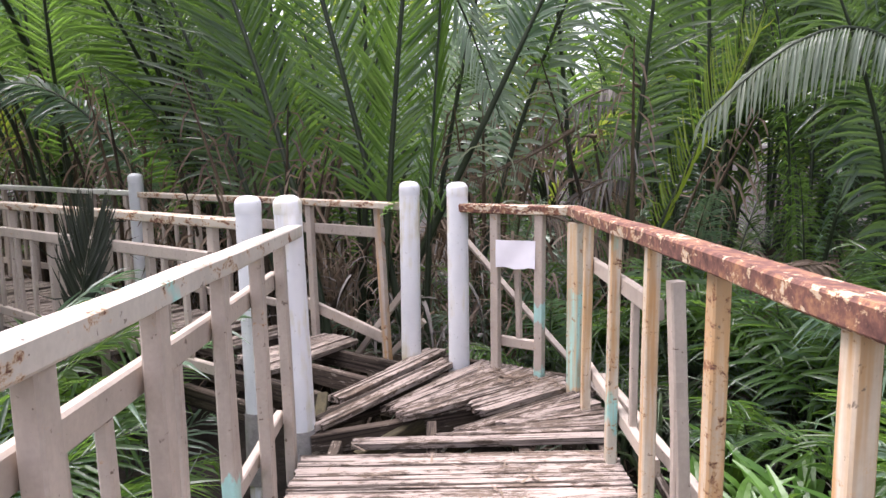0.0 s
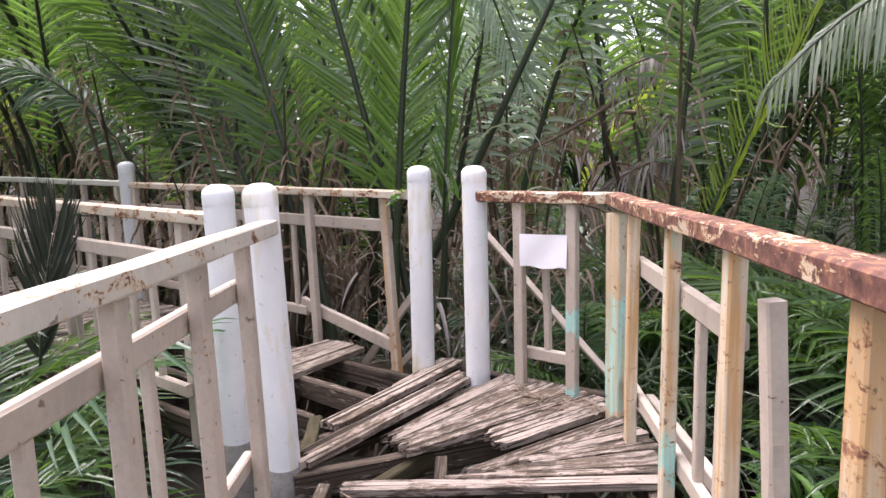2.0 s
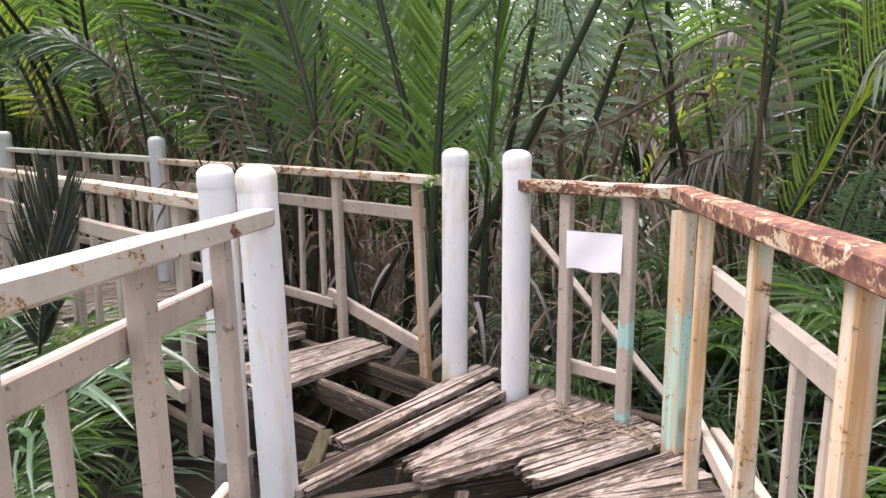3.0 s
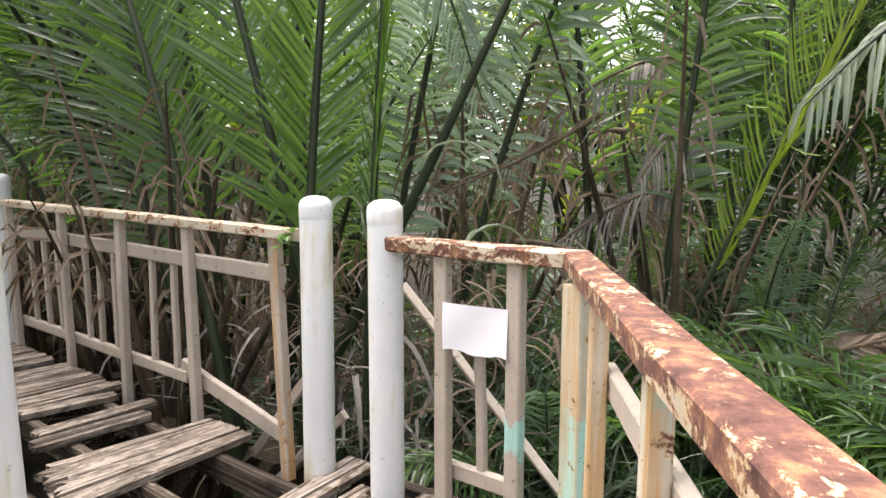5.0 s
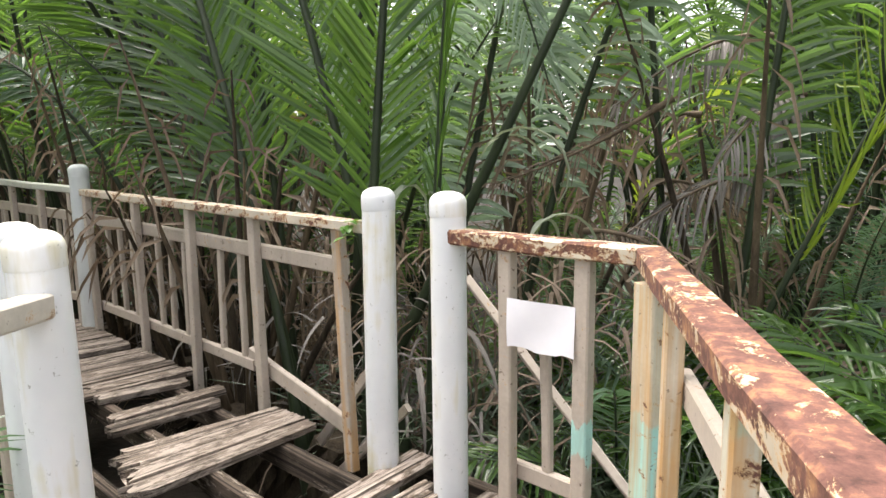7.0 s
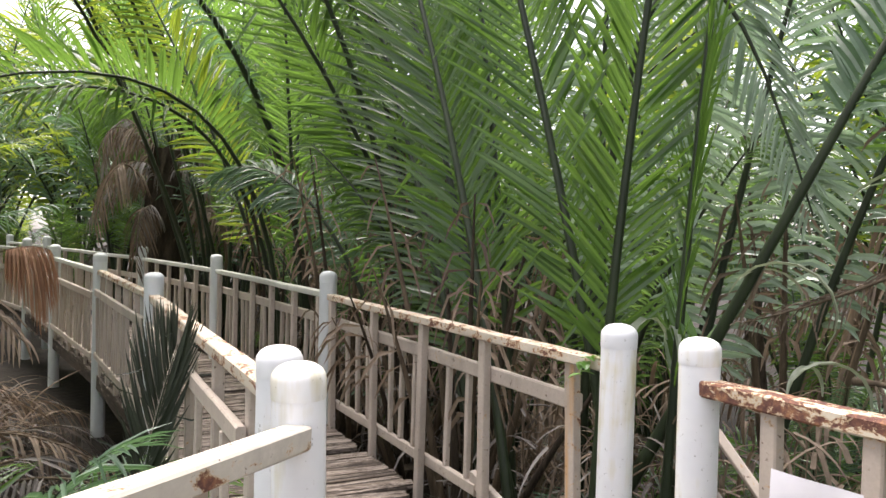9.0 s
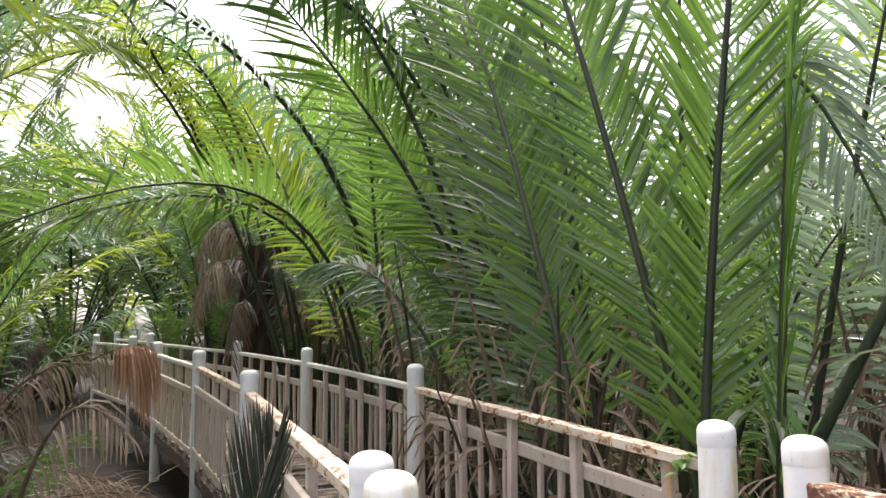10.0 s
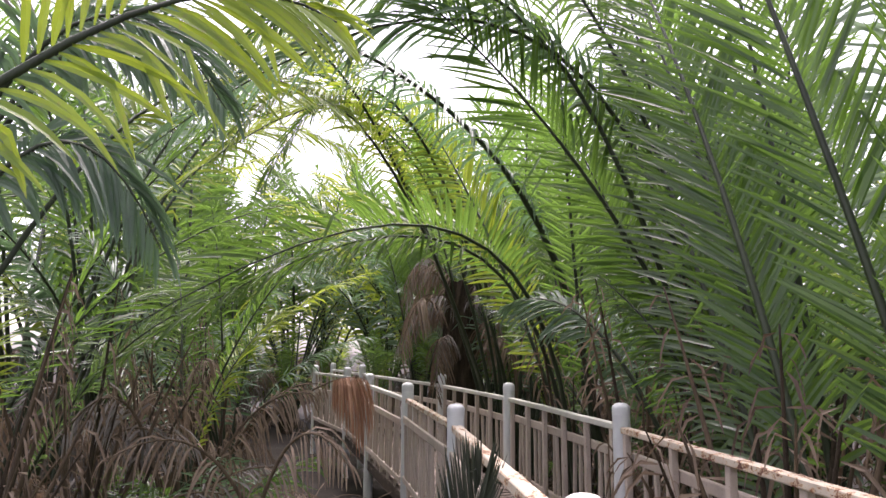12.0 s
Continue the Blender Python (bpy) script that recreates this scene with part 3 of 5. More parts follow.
DEAD = [frond_meshes((0, 0, 0), (0.5, 0, 1.9), (1.3, 0, 0.35), (-0.3, 0, 0.9), leaf_len=0.7, width=0.035, pairs=30, seed=160 + k, droop=1.4, gap=0.25,
                     leafmat=(M_DEAD, M_DEAD_GREY)[k % 2], stalk=M_RACHIS_DRY, thick=0.02, lift=-0.1) for k in range(3)]
DEAD.append(frond_meshes((0, 0, 0), (0.9, 0, 1.4), (2.6, 0, -0.1), (-0.3, 0, 0.9), leaf_len=0.7, width=0.035, pairs=34, seed=166, droop=1.0, gap=0.3,
                         leafmat=M_DEAD, stalk=M_RACHIS_DRY, thick=0.02, lift=-0.1))
SMALL = [frond_meshes((0, 0, 0), (0.15, 0, 0.65), (0.75, 0, 0.75), (-0.4, 0, 0.9), leaf_len=0.36, width=0.026, pairs=24, seed=170 + k, droop=0.35,
                      leafmat=(M_FROND, M_FROND_BLUE)[k % 2], thick=0.008, clear=0.3, fine=False) for k in range(3)]


FINE = [frond_meshes((0, 0, 0), (reach * 0.25, 0, height * 0.7), (reach, 0.1, height), (-0.8, 0.1, 0.5), leaf_len=0.42, width=0.024, pairs=84, clear=0.24, spread=(64, 40),
                     droop=0.35 + 0.1 * k, seed=230 + k, leafmat=(M_FROND, M_FROND_BLUE, M_FROND_DARK)[k % 3]) for k, (reach, height) in enumerate(((0.6, 3.6), (1.1, 3.3), (1.6, 2.9), (0.9, 4.1)))]
FAR = []
for k, (reach, height, bow) in enumerate(((1.2, 5.0, 0.3), (2.1, 4.6, 0.4), (3.2, 3.8, 0.5), (0.6, 5.4, 0.3), (2.6, 3.4, 0.6))):
    FAR.append(frond_meshes((0, 0, 0), (reach * (0.5 - bow * 0.6), 0, height * (0.62 + bow * 0.35)), (reach, 0, height), (-0.75, 0.12, 0.65),
                            leaf_len=0.75, width=0.06, pairs=44, clear=0.26, seed=190 + k, droop=0.2 + 0.06 * k, fine=False, leafmat=(M_FROND, M_FROND_DARK, M_FROND_YOUNG_LIT, M_FROND, M_FROND_BLUE)[k]))


def palm(x, y, seed, count=8, aim=None, spread=180, scale=1.0, kinds=None, dead=2, label="dense green nipa palm rising from the mud"):
    """A stemless palm: a fibrous base and a sheaf of fronds, mostly towards aim (degrees)."""
    rnd = random.Random(seed)
    ob = thing("nipa_palm", label, "palm tree", "nipa palms of the swamp", pose(x, y, ground_height(x, y), 0, 0, 0))
    child("stem", STEMS[seed % 3], ob, "dark fibrous base", pose(0, 0, 0, 0, 0, rnd.uniform(0, 360)))
    kinds = kinds or GREEN
    for i in range(count):
        az = rnd.uniform(0, 360) if aim is None else aim + rnd.uniform(-spread, spread)
        pair = kinds[rnd.randrange(len(kinds))]
        s = scale * rnd.uniform(0.8, 1.12)
        put_frond(pair, ob, pose(rnd.uniform(-0.1, 0.1), rnd.uniform(-0.1, 0.1), 0.1, rnd.uniform(-5, 5), rnd.uniform(-6, 6), az) @ Matrix.Diagonal((s, s, s, 1)))
    for i in range(dead):
        az = rnd.uniform(0, 360) if aim is None else aim + rnd.uniform(-spread, spread)
        s = scale * rnd.uniform(0.7, 1.1)
        put_frond(DEAD[rnd.randrange(len(DEAD))], ob, pose(0, 0, 0.2, rnd.uniform(-8, 8), rnd.uniform(-12, 8), az) @ Matrix.Diagonal((s, s, s, 1)), "brown dead frond")
    return ob


def hero(base, fronds, label):
    """A palm whose fronds are laid one by one: (middle control, tip, face, options)."""
    bz = ground_height(base[0], base[1])
    ob = thing("nipa_palm", label, "palm tree", "nipa palms of the swamp", pose(base[0], base[1], bz))
    child("stem", STEMS[0], ob, "dark fibrous base")
    b = Vector((base[0], base[1], bz))
    for k, (start, ctrl, tip, face, kw) in enumerate(fronds):
        put_frond(frond_meshes(Vector(start) - b, Vector(ctrl) - b, Vector(tip) - b, face, seed=300 + k + int(abs(base[0]) * 10), **kw), ob)
    return ob


def arching(start, mid, tip, face=(0.1, 0.1, 1.0), **kw):
    return (start, via(start, mid, tip), tip, face, kw)


# the large fronds close behind the outer rail
TO_CAM = (0.25, -0.95, 0.25)
hero((-0.32, 5.05), [
    ((-0.22, 5.05, -0.6), (-0.50, 5.02, 1.6), (-1.7, 5.25, 5.2), TO_CAM, dict(leaf_len=0.80, pairs=92, clear=0.30, droop=0.05, spread=(44, 26), lift=0.10, width=0.038)),
    ((-0.45, 5.02, -0.6), (-0.42, 5.0, 1.6), (0.15, 4.85, 5.0), (0.5, -0.8, 0.2), dict(leaf_len=0.74, pairs=90, clear=0.30, droop=0.05, spread=(44, 26), lift=0.10, width=0.038)),
    ((-0.15, 5.1, -0.6), (-0.12, 5.05, 1.3), (0.3, 4.9, 5.1), (-0.9, -0.4, 0.1), dict(leaf_len=0.65, pairs=86, clear=0.3, droop=0.05, spread=(44, 26), lift=0.10, width=0.034)),
], "nipa palm with tall broad fronds behind the round posts")
hero((-0.62, 5.15), [
    ((-0.80, 5.10, -0.6), via((-0.80, 5.10, -0.6), (-1.5, 5.5, 2.1), (-2.9, 6.25, 5.2)), (-2.9, 6.25, 5.2), TO_CAM, dict(leaf_len=0.82, pairs=92, clear=0.30, droop=0.05, spread=(44, 26), lift=0.10, width=0.038)),
    ((-0.85, 5.35, -0.6), via((-0.85, 5.35, -0.6), (-1.75, 5.8, 2.2), (-3.1, 6.6, 5.2)), (-3.1, 6.6, 5.2), (0.2, -0.9, 0.4), dict(leaf_len=0.72, pairs=68, clear=0.30, droop=0.12)),
], "nipa palm with long leaning fronds behind the rusty rail")
hero((-1.15, 5.65), [
    ((-1.15, 5.65, -0.6), (-1.7, 5.9, 1.2), (-3.3, 6.9, 4.3), (0.3, -0.9, 0.35), dict(leaf_len=0.68, pairs=68, clear=0.30, droop=0.12, leafmat=M_FROND_DARK)),
    ((-1.2, 5.7, -0.6), (-1.9, 6.3, 1.2), (-4.0, 7.5, 4.0), (0.3, -0.8, 0.5), dict(leaf_len=0.65, pairs=66, clear=0.30, droop=0.3, leafmat=M_FROND_DARK)),
    ((-1.1, 5.7, -0.6), (-1.2, 5.9, 1.5), (-1.9, 5.9, 5.4), TO_CAM, dict(leaf_len=0.76, pairs=68, clear=0.30, droop=0.1)),
], "nipa palm with dark green leaning fronds")
# the leaning frond and its neighbours opposite the corner
hero((-0.55, 5.55), [
    ((-0.6, 5.45, -0.3), (0.2, 5.35, 1.2), (1.35, 5.0, 3.6), (-0.6, -0.7, 0.35), dict(leaf_len=0.54, pairs=50, clear=0.62, droop=0.15, thick=0.04, leafmat=M_FROND_BLUE)),
    arching((-0.75, 5.75, -0.5), (-0.32, 5.48, 2.55), (0.42, 5.40, 1.50), (-0.3, -0.85, 0.5), leaf_len=0.42, pairs=84, clear=0.40, droop=0.5, width=0.026, leafmat=M_SKYLIT_SILVER),
    ((-0.3, 5.7, -0.6), (0.0, 5.9, 1.6), (0.55, 5.6, 3.6), TO_CAM, dict(leaf_len=0.61, pairs=66, clear=0.30, droop=0.45, leafmat=M_SKYLIT_SILVER)),
    ((0.1, 5.8, -0.5), (0.55, 5.9, 1.9), (1.5, 5.3, 3.5), (-0.3, -0.9, 0.4), dict(leaf_len=0.55, pairs=66, clear=0.32, droop=0.5, leafmat=M_SKYLIT_SILVER)),
    ((-0.5, 5.7, -0.5), (-0.75, 5.8, 1.9), (-0.5, 5.5, 4.0), (0.3, -0.9, 0.4), dict(leaf_len=0.55, pairs=66, clear=0.34, droop=0.5, leafmat=M_SKYLIT_SILVER)),
], "nipa palm with a thick leaning stalk and blue-green leaflets")
hero((1.25, 5.75), [
    ((1.30, 5.7, -0.6), (1.45, 5.6, 0.9), (1.75, 5.4, 4.6), (-0.2, -0.95, 0.2), dict(leaf_len=0.58, pairs=62, clear=0.4, droop=0.25, leafmat=M_FROND_DARK)),
    ((1.20, 5.7, -0.6), (1.60, 5.65, 0.55), (2.30, 5.45, 2.1), (-0.75, -0.5, 0.4), dict(leaf_len=0.5, pairs=44, clear=0.48, droop=-1.0, gap=0.12, spread=(60, 40), width=0.020, leafmat=M_FROND_YOUNG_LIT)),
    ((1.1, 5.8, -0.6), (1.0, 5.8, 1.5), (0.6, 5.5, 4.8), TO_CAM, dict(leaf_len=0.58, pairs=62, clear=0.35, droop=0.2)),
], "nipa palm with open fronds and bare lower stalks")
# frond arching in from the right with bleached hanging leaflets
hero((3.2, 4.7), [
    ((3.5, 4.7, -0.4), via((3.5, 4.7, -0.4), (2.80, 4.45, 1.78), (1.60, 4.36, 1.40)), (1.60, 4.36, 1.40), (0.1, -0.5, 0.9), dict(leaf_len=0.46, pairs=58, clear=0.40, droop=1.7, gap=0.18, width=0.028, lift=0.0, leafmat=M_PALE)),
    ((3.3, 4.95, -0.6), (2.9, 4.9, 2.0), (2.4, 4.4, 4.8), (-0.4, -0.9, 0.2), dict(leaf_len=0.68, pairs=64, clear=0.30, droop=0.1, width=0.045, leafmat=M_FROND_DARK)),
    # brighter leaflet colour here paints this frond as lit
    ((3.4, 4.9, -0.6), (3.7, 4.9, 1.8), (4.3, 4.6, 4.2), (-0.5, -0.8, 0.2), dict(leaf_len=0.68, pairs=64, clear=0.30, droop=0.1, leafmat=M_FROND_YOUNG_LIT)),
    ((3.1, 4.8, -0.6), (3.0, 4.6, 1.2), (2.2, 4.5, 2.6), (-0.2, -0.8, 0.5), dict(leaf_len=0.6, pairs=60, clear=0.35, droop=0.5, leafmat=M_FROND_DARK)),
], "nipa palm with a pale drooping frond over the undergrowth")


# fronds arching over the second stretch
hero((-4.1, 7.5), [
    arching((-4.3, 7.4, -0.4), (-4.50, 6.05, 2.55), (-5.45, 2.6, 1.05), leaf_len=0.85, pairs=80, clear=0.34, droop=0.2, spread=(60, 34), width=0.05, lift=0.7),
    arching((-4.4, 7.5, -0.4), (-4.75, 6.2, 2.50), (-5.7, 2.9, 1.0), leaf_len=0.7, pairs=79, clear=0.34, droop=0.45, spread=(60, 34), width=0.04),
    arching((-4.1, 7.6, -0.4), (-4.34, 6.7, 3.0), (-4.5, 3.7, 4.1), (0.2, 0.3, 1.0), leaf_len=0.55, pairs=76, clear=0.42, droop=0.7, thick=0.05, leafmat=M_FROND_BLUE),
    ((-4.0, 7.5, -0.4), (-4.3, 7.3, 2.2), (-3.6, 6.4, 5.4), TO_CAM, dict(leaf_len=0.7, pairs=67, clear=0.3, droop=0.15)),
    ((-4.2, 7.5, -0.4), (-4.9, 7.3, 2.4), (-6.4, 6.9, 4.6), TO_CAM, dict(leaf_len=0.7, pairs=67, clear=0.3, droop=0.2, leafmat=M_FROND_YOUNG_LIT)),
], "nipa palm whose fronds arch over the boardwalk")
hero((-2.5, 7.2), [
    arching((-2.2, 7.3, -0.6), (-2.95, 6.5, 2.35), (-3.7, 4.5, 4.4), (0.3, -0.8, 0.5), leaf_len=0.75, pairs=72, clear=0.32, droop=0.10, width=0.04, spread=(52, 30)),
    arching((-2.5, 7.25, -0.5), (-3.2, 5.75, 3.95), (-4.6, 3.9, 3.9), leaf_len=0.9, pairs=84, clear=0.34, droop=0.45, spread=(52, 30), width=0.046, leafmat=M_FROND_DARK),
    arching((-2.4, 7.3, -0.5), (-2.9, 6.2, 4.0), (-4.0, 4.9, 4.9), leaf_len=0.85, pairs=80, clear=0.34, droop=0.35, width=0.044, leafmat=M_FROND_DARK),
    arching((-2.6, 7.2, -0.5), (-3.1, 5.85, 3.8), (-5.3, 3.3, 2.95), leaf_len=0.8, pairs=84, clear=0.36, droop=0.4, spread=(52, 30), leafmat=M_FROND_BLUE),
    ((-2.5, 7.2, -0.5), (-2.6, 7.0, 2.2), (-3.0, 6.2, 5.6), TO_CAM, dict(leaf_len=0.7, pairs=69, droop=0.12, clear=0.3)),
    ((-2.6, 7.1, -0.5), (-3.4, 6.9, 2.4), (-4.6, 6.7, 1.9), (0.2, -0.4, 0.9), dict(leaf_len=0.55, pairs=67, droop=0.6, clear=0.35, leafmat=M_FROND_BLUE)),
    ((-2.3, 7.0, -0.5), (-2.7, 6.8, 1.6), (-3.6, 6.6, 3.4), (0.2, -0.7, 0.6), dict(leaf_len=0.6, pairs=67, droop=0.4, clear=0.3)),
], "nipa palm leaning along the outer rail")
hero((-6.9, 9.0), [
    arching((-6.9, 9.0, -0.4), (-6.35, 6.95, 4.2), (-7.0, 3.8, 2.7), leaf_len=0.7, pairs=79, clear=0.36, droop=0.3, width=0.04, lift=0.3, leafmat=M_FROND_YOUNG_LIT),
    arching((-7.1, 9.1, -0.4), (-7.6, 7.6, 4.4), (-8.8, 5.2, 4.2), leaf_len=0.7, pairs=72, clear=0.36, droop=0.4, width=0.04, leafmat=M_FROND_YOUNG_LIT),
    arching((-7.2, 9.2, -0.4), (-7.2, 8.2, 3.4), (-7.6, 5.9, 5.2), leaf_len=0.7, pairs=72, clear=0.36, droop=0.3, width=0.04),
    arching((-6.9, 9.1, -0.4), (-6.04, 6.11, 3.77), (-5.78, 4.23, 3.26), leaf_len=0.65, pairs=80, clear=0.34, droop=0.35, width=0.034, leafmat=M_FROND_YOUNG_LIT),
    arching((-7.0, 9.2, -0.4), (-6.17, 5.97, 4.30), (-5.67, 4.06, 3.79), leaf_len=0.65, pairs=80, clear=0.34, droop=0.45, width=0.034, leafmat=M_FROND_YOUNG_LIT),
    arching((-6.7, 9.2, -0.4), (-6.05, 6.62, 4.13), (-6.07, 4.75, 3.04), leaf_len=0.6, pairs=80, clear=0.34, droop=0.4, width=0.034),
    ((-6.8, 9.1, -0.4), (-6.6, 9.0, 2.6), (-5.8, 8.4, 5.6), TO_CAM, dict(leaf_len=0.7, pairs=67, clear=0.3, droop=0.2)),
    arching((-7.3, 9.3, -0.4), (-7.9, 7.5, 4.6), (-7.3, 5.0, 5.2), leaf_len=0.7, pairs=60, clear=0.36, droop=0.3, width=0.045, leafmat=M_FROND_YOUNG_LIT),
], "sunlit yellow-green nipa palm reaching over the boardwalk")

# ---- palms in rows, near to far ----
UP = [GREEN[0], GREEN[1], GREEN[5], GREEN[6]]
MIX = GREEN + BLUE + YOUNG
ARCH = [GREEN[3], GREEN[4], GREEN[7], GREEN[2], BLUE[0], YOUNG[0]]
rp = random.Random(7)
for k, (x, y, aim) in enumerate(((2.3, 6.3, 60), (-1.9, 6.9, 100), (-5.2, 8.6, 110), (-7.0, 9.6, 110), (-8.8, 10.4, 110), (-10.8, 11.2, 100), (5.4, 2.1, 0), (5.0, 7.6, 40), (6.8, 9.0, 40), (4.0, 6.2, 50))):
    palm(x, y, 20 + k, 8, aim, 95, 1.0, UP + [GREEN[2]] + BLUE[:1], 3)
for k in range(13):
    a = k / 12
    x, y = 5.6 - 17 * a + rp.uniform(-0.6, 0.6), 6.2 + 2.2 * math.sin(a * 3.1) + 5.4 * a + rp.uniform(-0.6, 0.9)
    if -1.5 < x < 4:
        continue
    palm(x, y, 50 + k, 9, None, 180, 0.72 if -3.5 < x < 3 else 1.05, MIX, 3)
for k in range(13):
    a = k / 12
    if k in (4, 5, 6, 7):
        continue
    palm(8.0 - 22 * a + rp.uniform(-0.8, 0.8), 10.0 + 5.0 * a + rp.uniform(-0.8, 1.2), 80 + k, 9, None, 180, 1.15, MIX, 1)
for k in range(12):
    a = k / 11
    palm(11 - 32 * a + rp.uniform(-1, 1), 15.5 + 4.5 * a + rp.uniform(-1, 1), 110 + k, 9, None, 180, 0.95 if 2 < k < 7 else 1.3, FAR, 1)
for k, (x, y, s) in enumerate(((-12.0, 12.6, 1.4), (-14.5, 13.6, 1.5), (-17.0, 14.0, 1.6), (-19.5, 15.5, 1.7), (-9.5, 12.4, 1.35), (-7.0, 12.2, 1.4), (-24.0, 12.0, 1.8), (-21.0, 18.0, 1.9), (-16.0, 17.5, 1.9), (-25.0, 16.5, 2.0))):
    palm(x, y, 210 + k, 12, None, 180, s, FAR, 2)
# inner side of the bend
for k, (x, y, s, aim) in enumerate(((-6.2, 2.6, 0.95, 170), (-7.6, 4.6, 0.9, 180), (-5.6, 0.6, 1.05, 200), (-7.8, 2.4, 1.1, 180), (-9.6, 4.4, 1.1, 180),
                                    (-11.5, 6.0, 1.1, 180), (-10.5, 1.5, 1.25, 180), (-13.5, 4.0, 1.3, 180), (-15, 6.6, 1.2, 180), (-18, 8.4, 1.3, 180), (-19.5, 10.4, 1.3, 180), (-22, 9.5, 1.5, 180), (-22, 13.5, 1.5, 180), (-13, 6.9, 0.8, 180), (-10.4, 6.4, 0.7, 180), (-20, 12.5, 1.3, 180), (-18.5, 5.5, 1.4, 180))):
    palm(x, y, 140 + k, 5 if x > -9 else 9, aim, 130, s * (1.25 if x < -9 else 1.0), ARCH if x > -9 else FAR, 9 if x > -9 else 6)
# fine-leaved palms between the large ones
for k, (x, y) in enumerate(((1.95, 6.5), (2.8, 5.7), (-0.9, 6.4), (-1.7, 6.6), (-2.9, 7.6), (-3.8, 8.0), (3.3, 5.6))):
    palm(x, y, 250 + k, 9, 75, 120, 0.95, FINE, 2, "fine-leaved green palm among the large fronds")
for k, (x, y) in enumerate(((5.6, 4.6), (6.4, 5.8), (5.4, 3.4))):
    palm(x, y, 380 + k, 9, None, 180, 0.75, FINE + YOUNG, 1, "sunlit pale green palm beside the boardwalk")
# low growth closing the far end and the skyline
for k in range(30):
    a = radians(12 * k + rp.uniform(-4, 4))
    d = rp.uniform(22, 30)
    palm(-4 + d * math.cos(a), 3 + d * math.sin(a), 270 + k, 9, None, 180, 0.8, FAR, 0)
for k, (x, y) in enumerate(((-18.6, 11.6), (-19.4, 10.3), (-20.6, 11.4), (-18.2, 12.6), (-17.4, 8.2), (-21.5, 12.4), (-14.0, 11.6), (-16.0, 12.4), (-13.6, 7.2))):
    palm(x, y, 310 + k, 9, None, 180, 0.5, FAR, 3)
# behind and beside the walker
for k, (x, y) in enumerate(((-8.5, -3.8), (-6.2, -8.2), (-1.8, -9.5), (2.5, -9.8), (7.4, -7.4), (8.2, -2.6), (7.4, 1.0), (8.4, 3.5), (8.5, 6.5))):
    palm(x, y, 170 + k, 7, math.degrees(math.atan2(y, x)), 90, 1.0, GREEN, 1)
# near fronds reaching in from the inner side
hero((-3.0, 0.3), [
    arching((-3.0, 0.3, -0.5), (-2.15, 1.85, 2.12), (-1.85, 3.1, 2.75), (0.9, 0.1, 0.4), leaf_len=0.55, pairs=44, clear=0.38, droop=0.45, width=0.042, leafmat=M_FROND_YOUNG_LIT),
    arching((-3.2, 0.4, -0.5), (-3.0, 1.9, 3.1), (-2.3, 4.0, 3.6), (0.8, -0.1, 0.5), leaf_len=0.62, pairs=54, clear=0.4, droop=0.7, leafmat=M_DEAD_GREY),
], "nipa palm with near yellowing fronds beside the boardwalk")
hero((-4.7, 1.4), [
    arching((-4.7, 1.4, -0.5), (-4.0, 2.3, 3.0), (-3.55, 3.35, 2.9), (0.75, -0.2, 0.6), leaf_len=0.7, pairs=56, clear=0.4, droop=0.75, width=0.05, leafmat=M_FROND_BLUE),
    arching((-4.6, 1.5, -0.5), (-3.8, 2.2, 2.3), (-3.5, 3.0, 2.0), (0.75, -0.2, 0.6), leaf_len=0.6, pairs=52, clear=0.4, droop=0.9, width=0.045, leafmat=M_FROND_BLUE),
    arching((-4.8, 1.6, -0.5), (-5.1, 2.5, 3.3), (-4.7, 3.9, 3.8), (0.75, -0.2, 0.6), leaf_len=0.7, pairs=56, clear=0.4, droop=0.5, leafmat=M_FROND_DARK),
    arching((-4.9, 1.4, -0.5), (-5.4, 2.2, 3.0), (-5.4, 3.9, 4.2), (0.3, -0.3, 0.8), leaf_len=0.7, pairs=56, clear=0.4, droop=0.3, leafmat=M_FROND),
    arching((-4.6, 1.2, -0.5), (-4.0, 1.5, 2.6), (-3.2, 2.6, 4.0), (0.4, -0.4, 0.8), leaf_len=0.7, pairs=56, clear=0.4, droop=0.3, leafmat=M_FROND_DARK),
    arching((-4.8, 1.0, -0.5), (-4.2, 2.0, 3.6), (-3.3, 4.1, 4.3), (0.7, -0.2, 0.6), leaf_len=0.75, pairs=54, clear=0.4, droop=0.5, width=0.05, leafmat=M_FROND_DARK),
    arching((-5.2, 1.3, -0.5), (-5.0, 3.0, 4.0), (-4.3, 5.2, 4.7), (0.6, -0.2, 0.7), leaf_len=0.75, pairs=54, clear=0.4, droop=0.5, width=0.05),
    arching((-5.2, 1.6, -0.5), (-5.6, 3.4, 3.4), (-5.6, 5.6, 3.8), (0.6, -0.3, 0.7), leaf_len=0.75, pairs=54, clear=0.4, droop=0.4, width=0.05, leafmat=M_FROND_YOUNG_LIT),
], "nipa palm with broad drooping blue-green fronds")


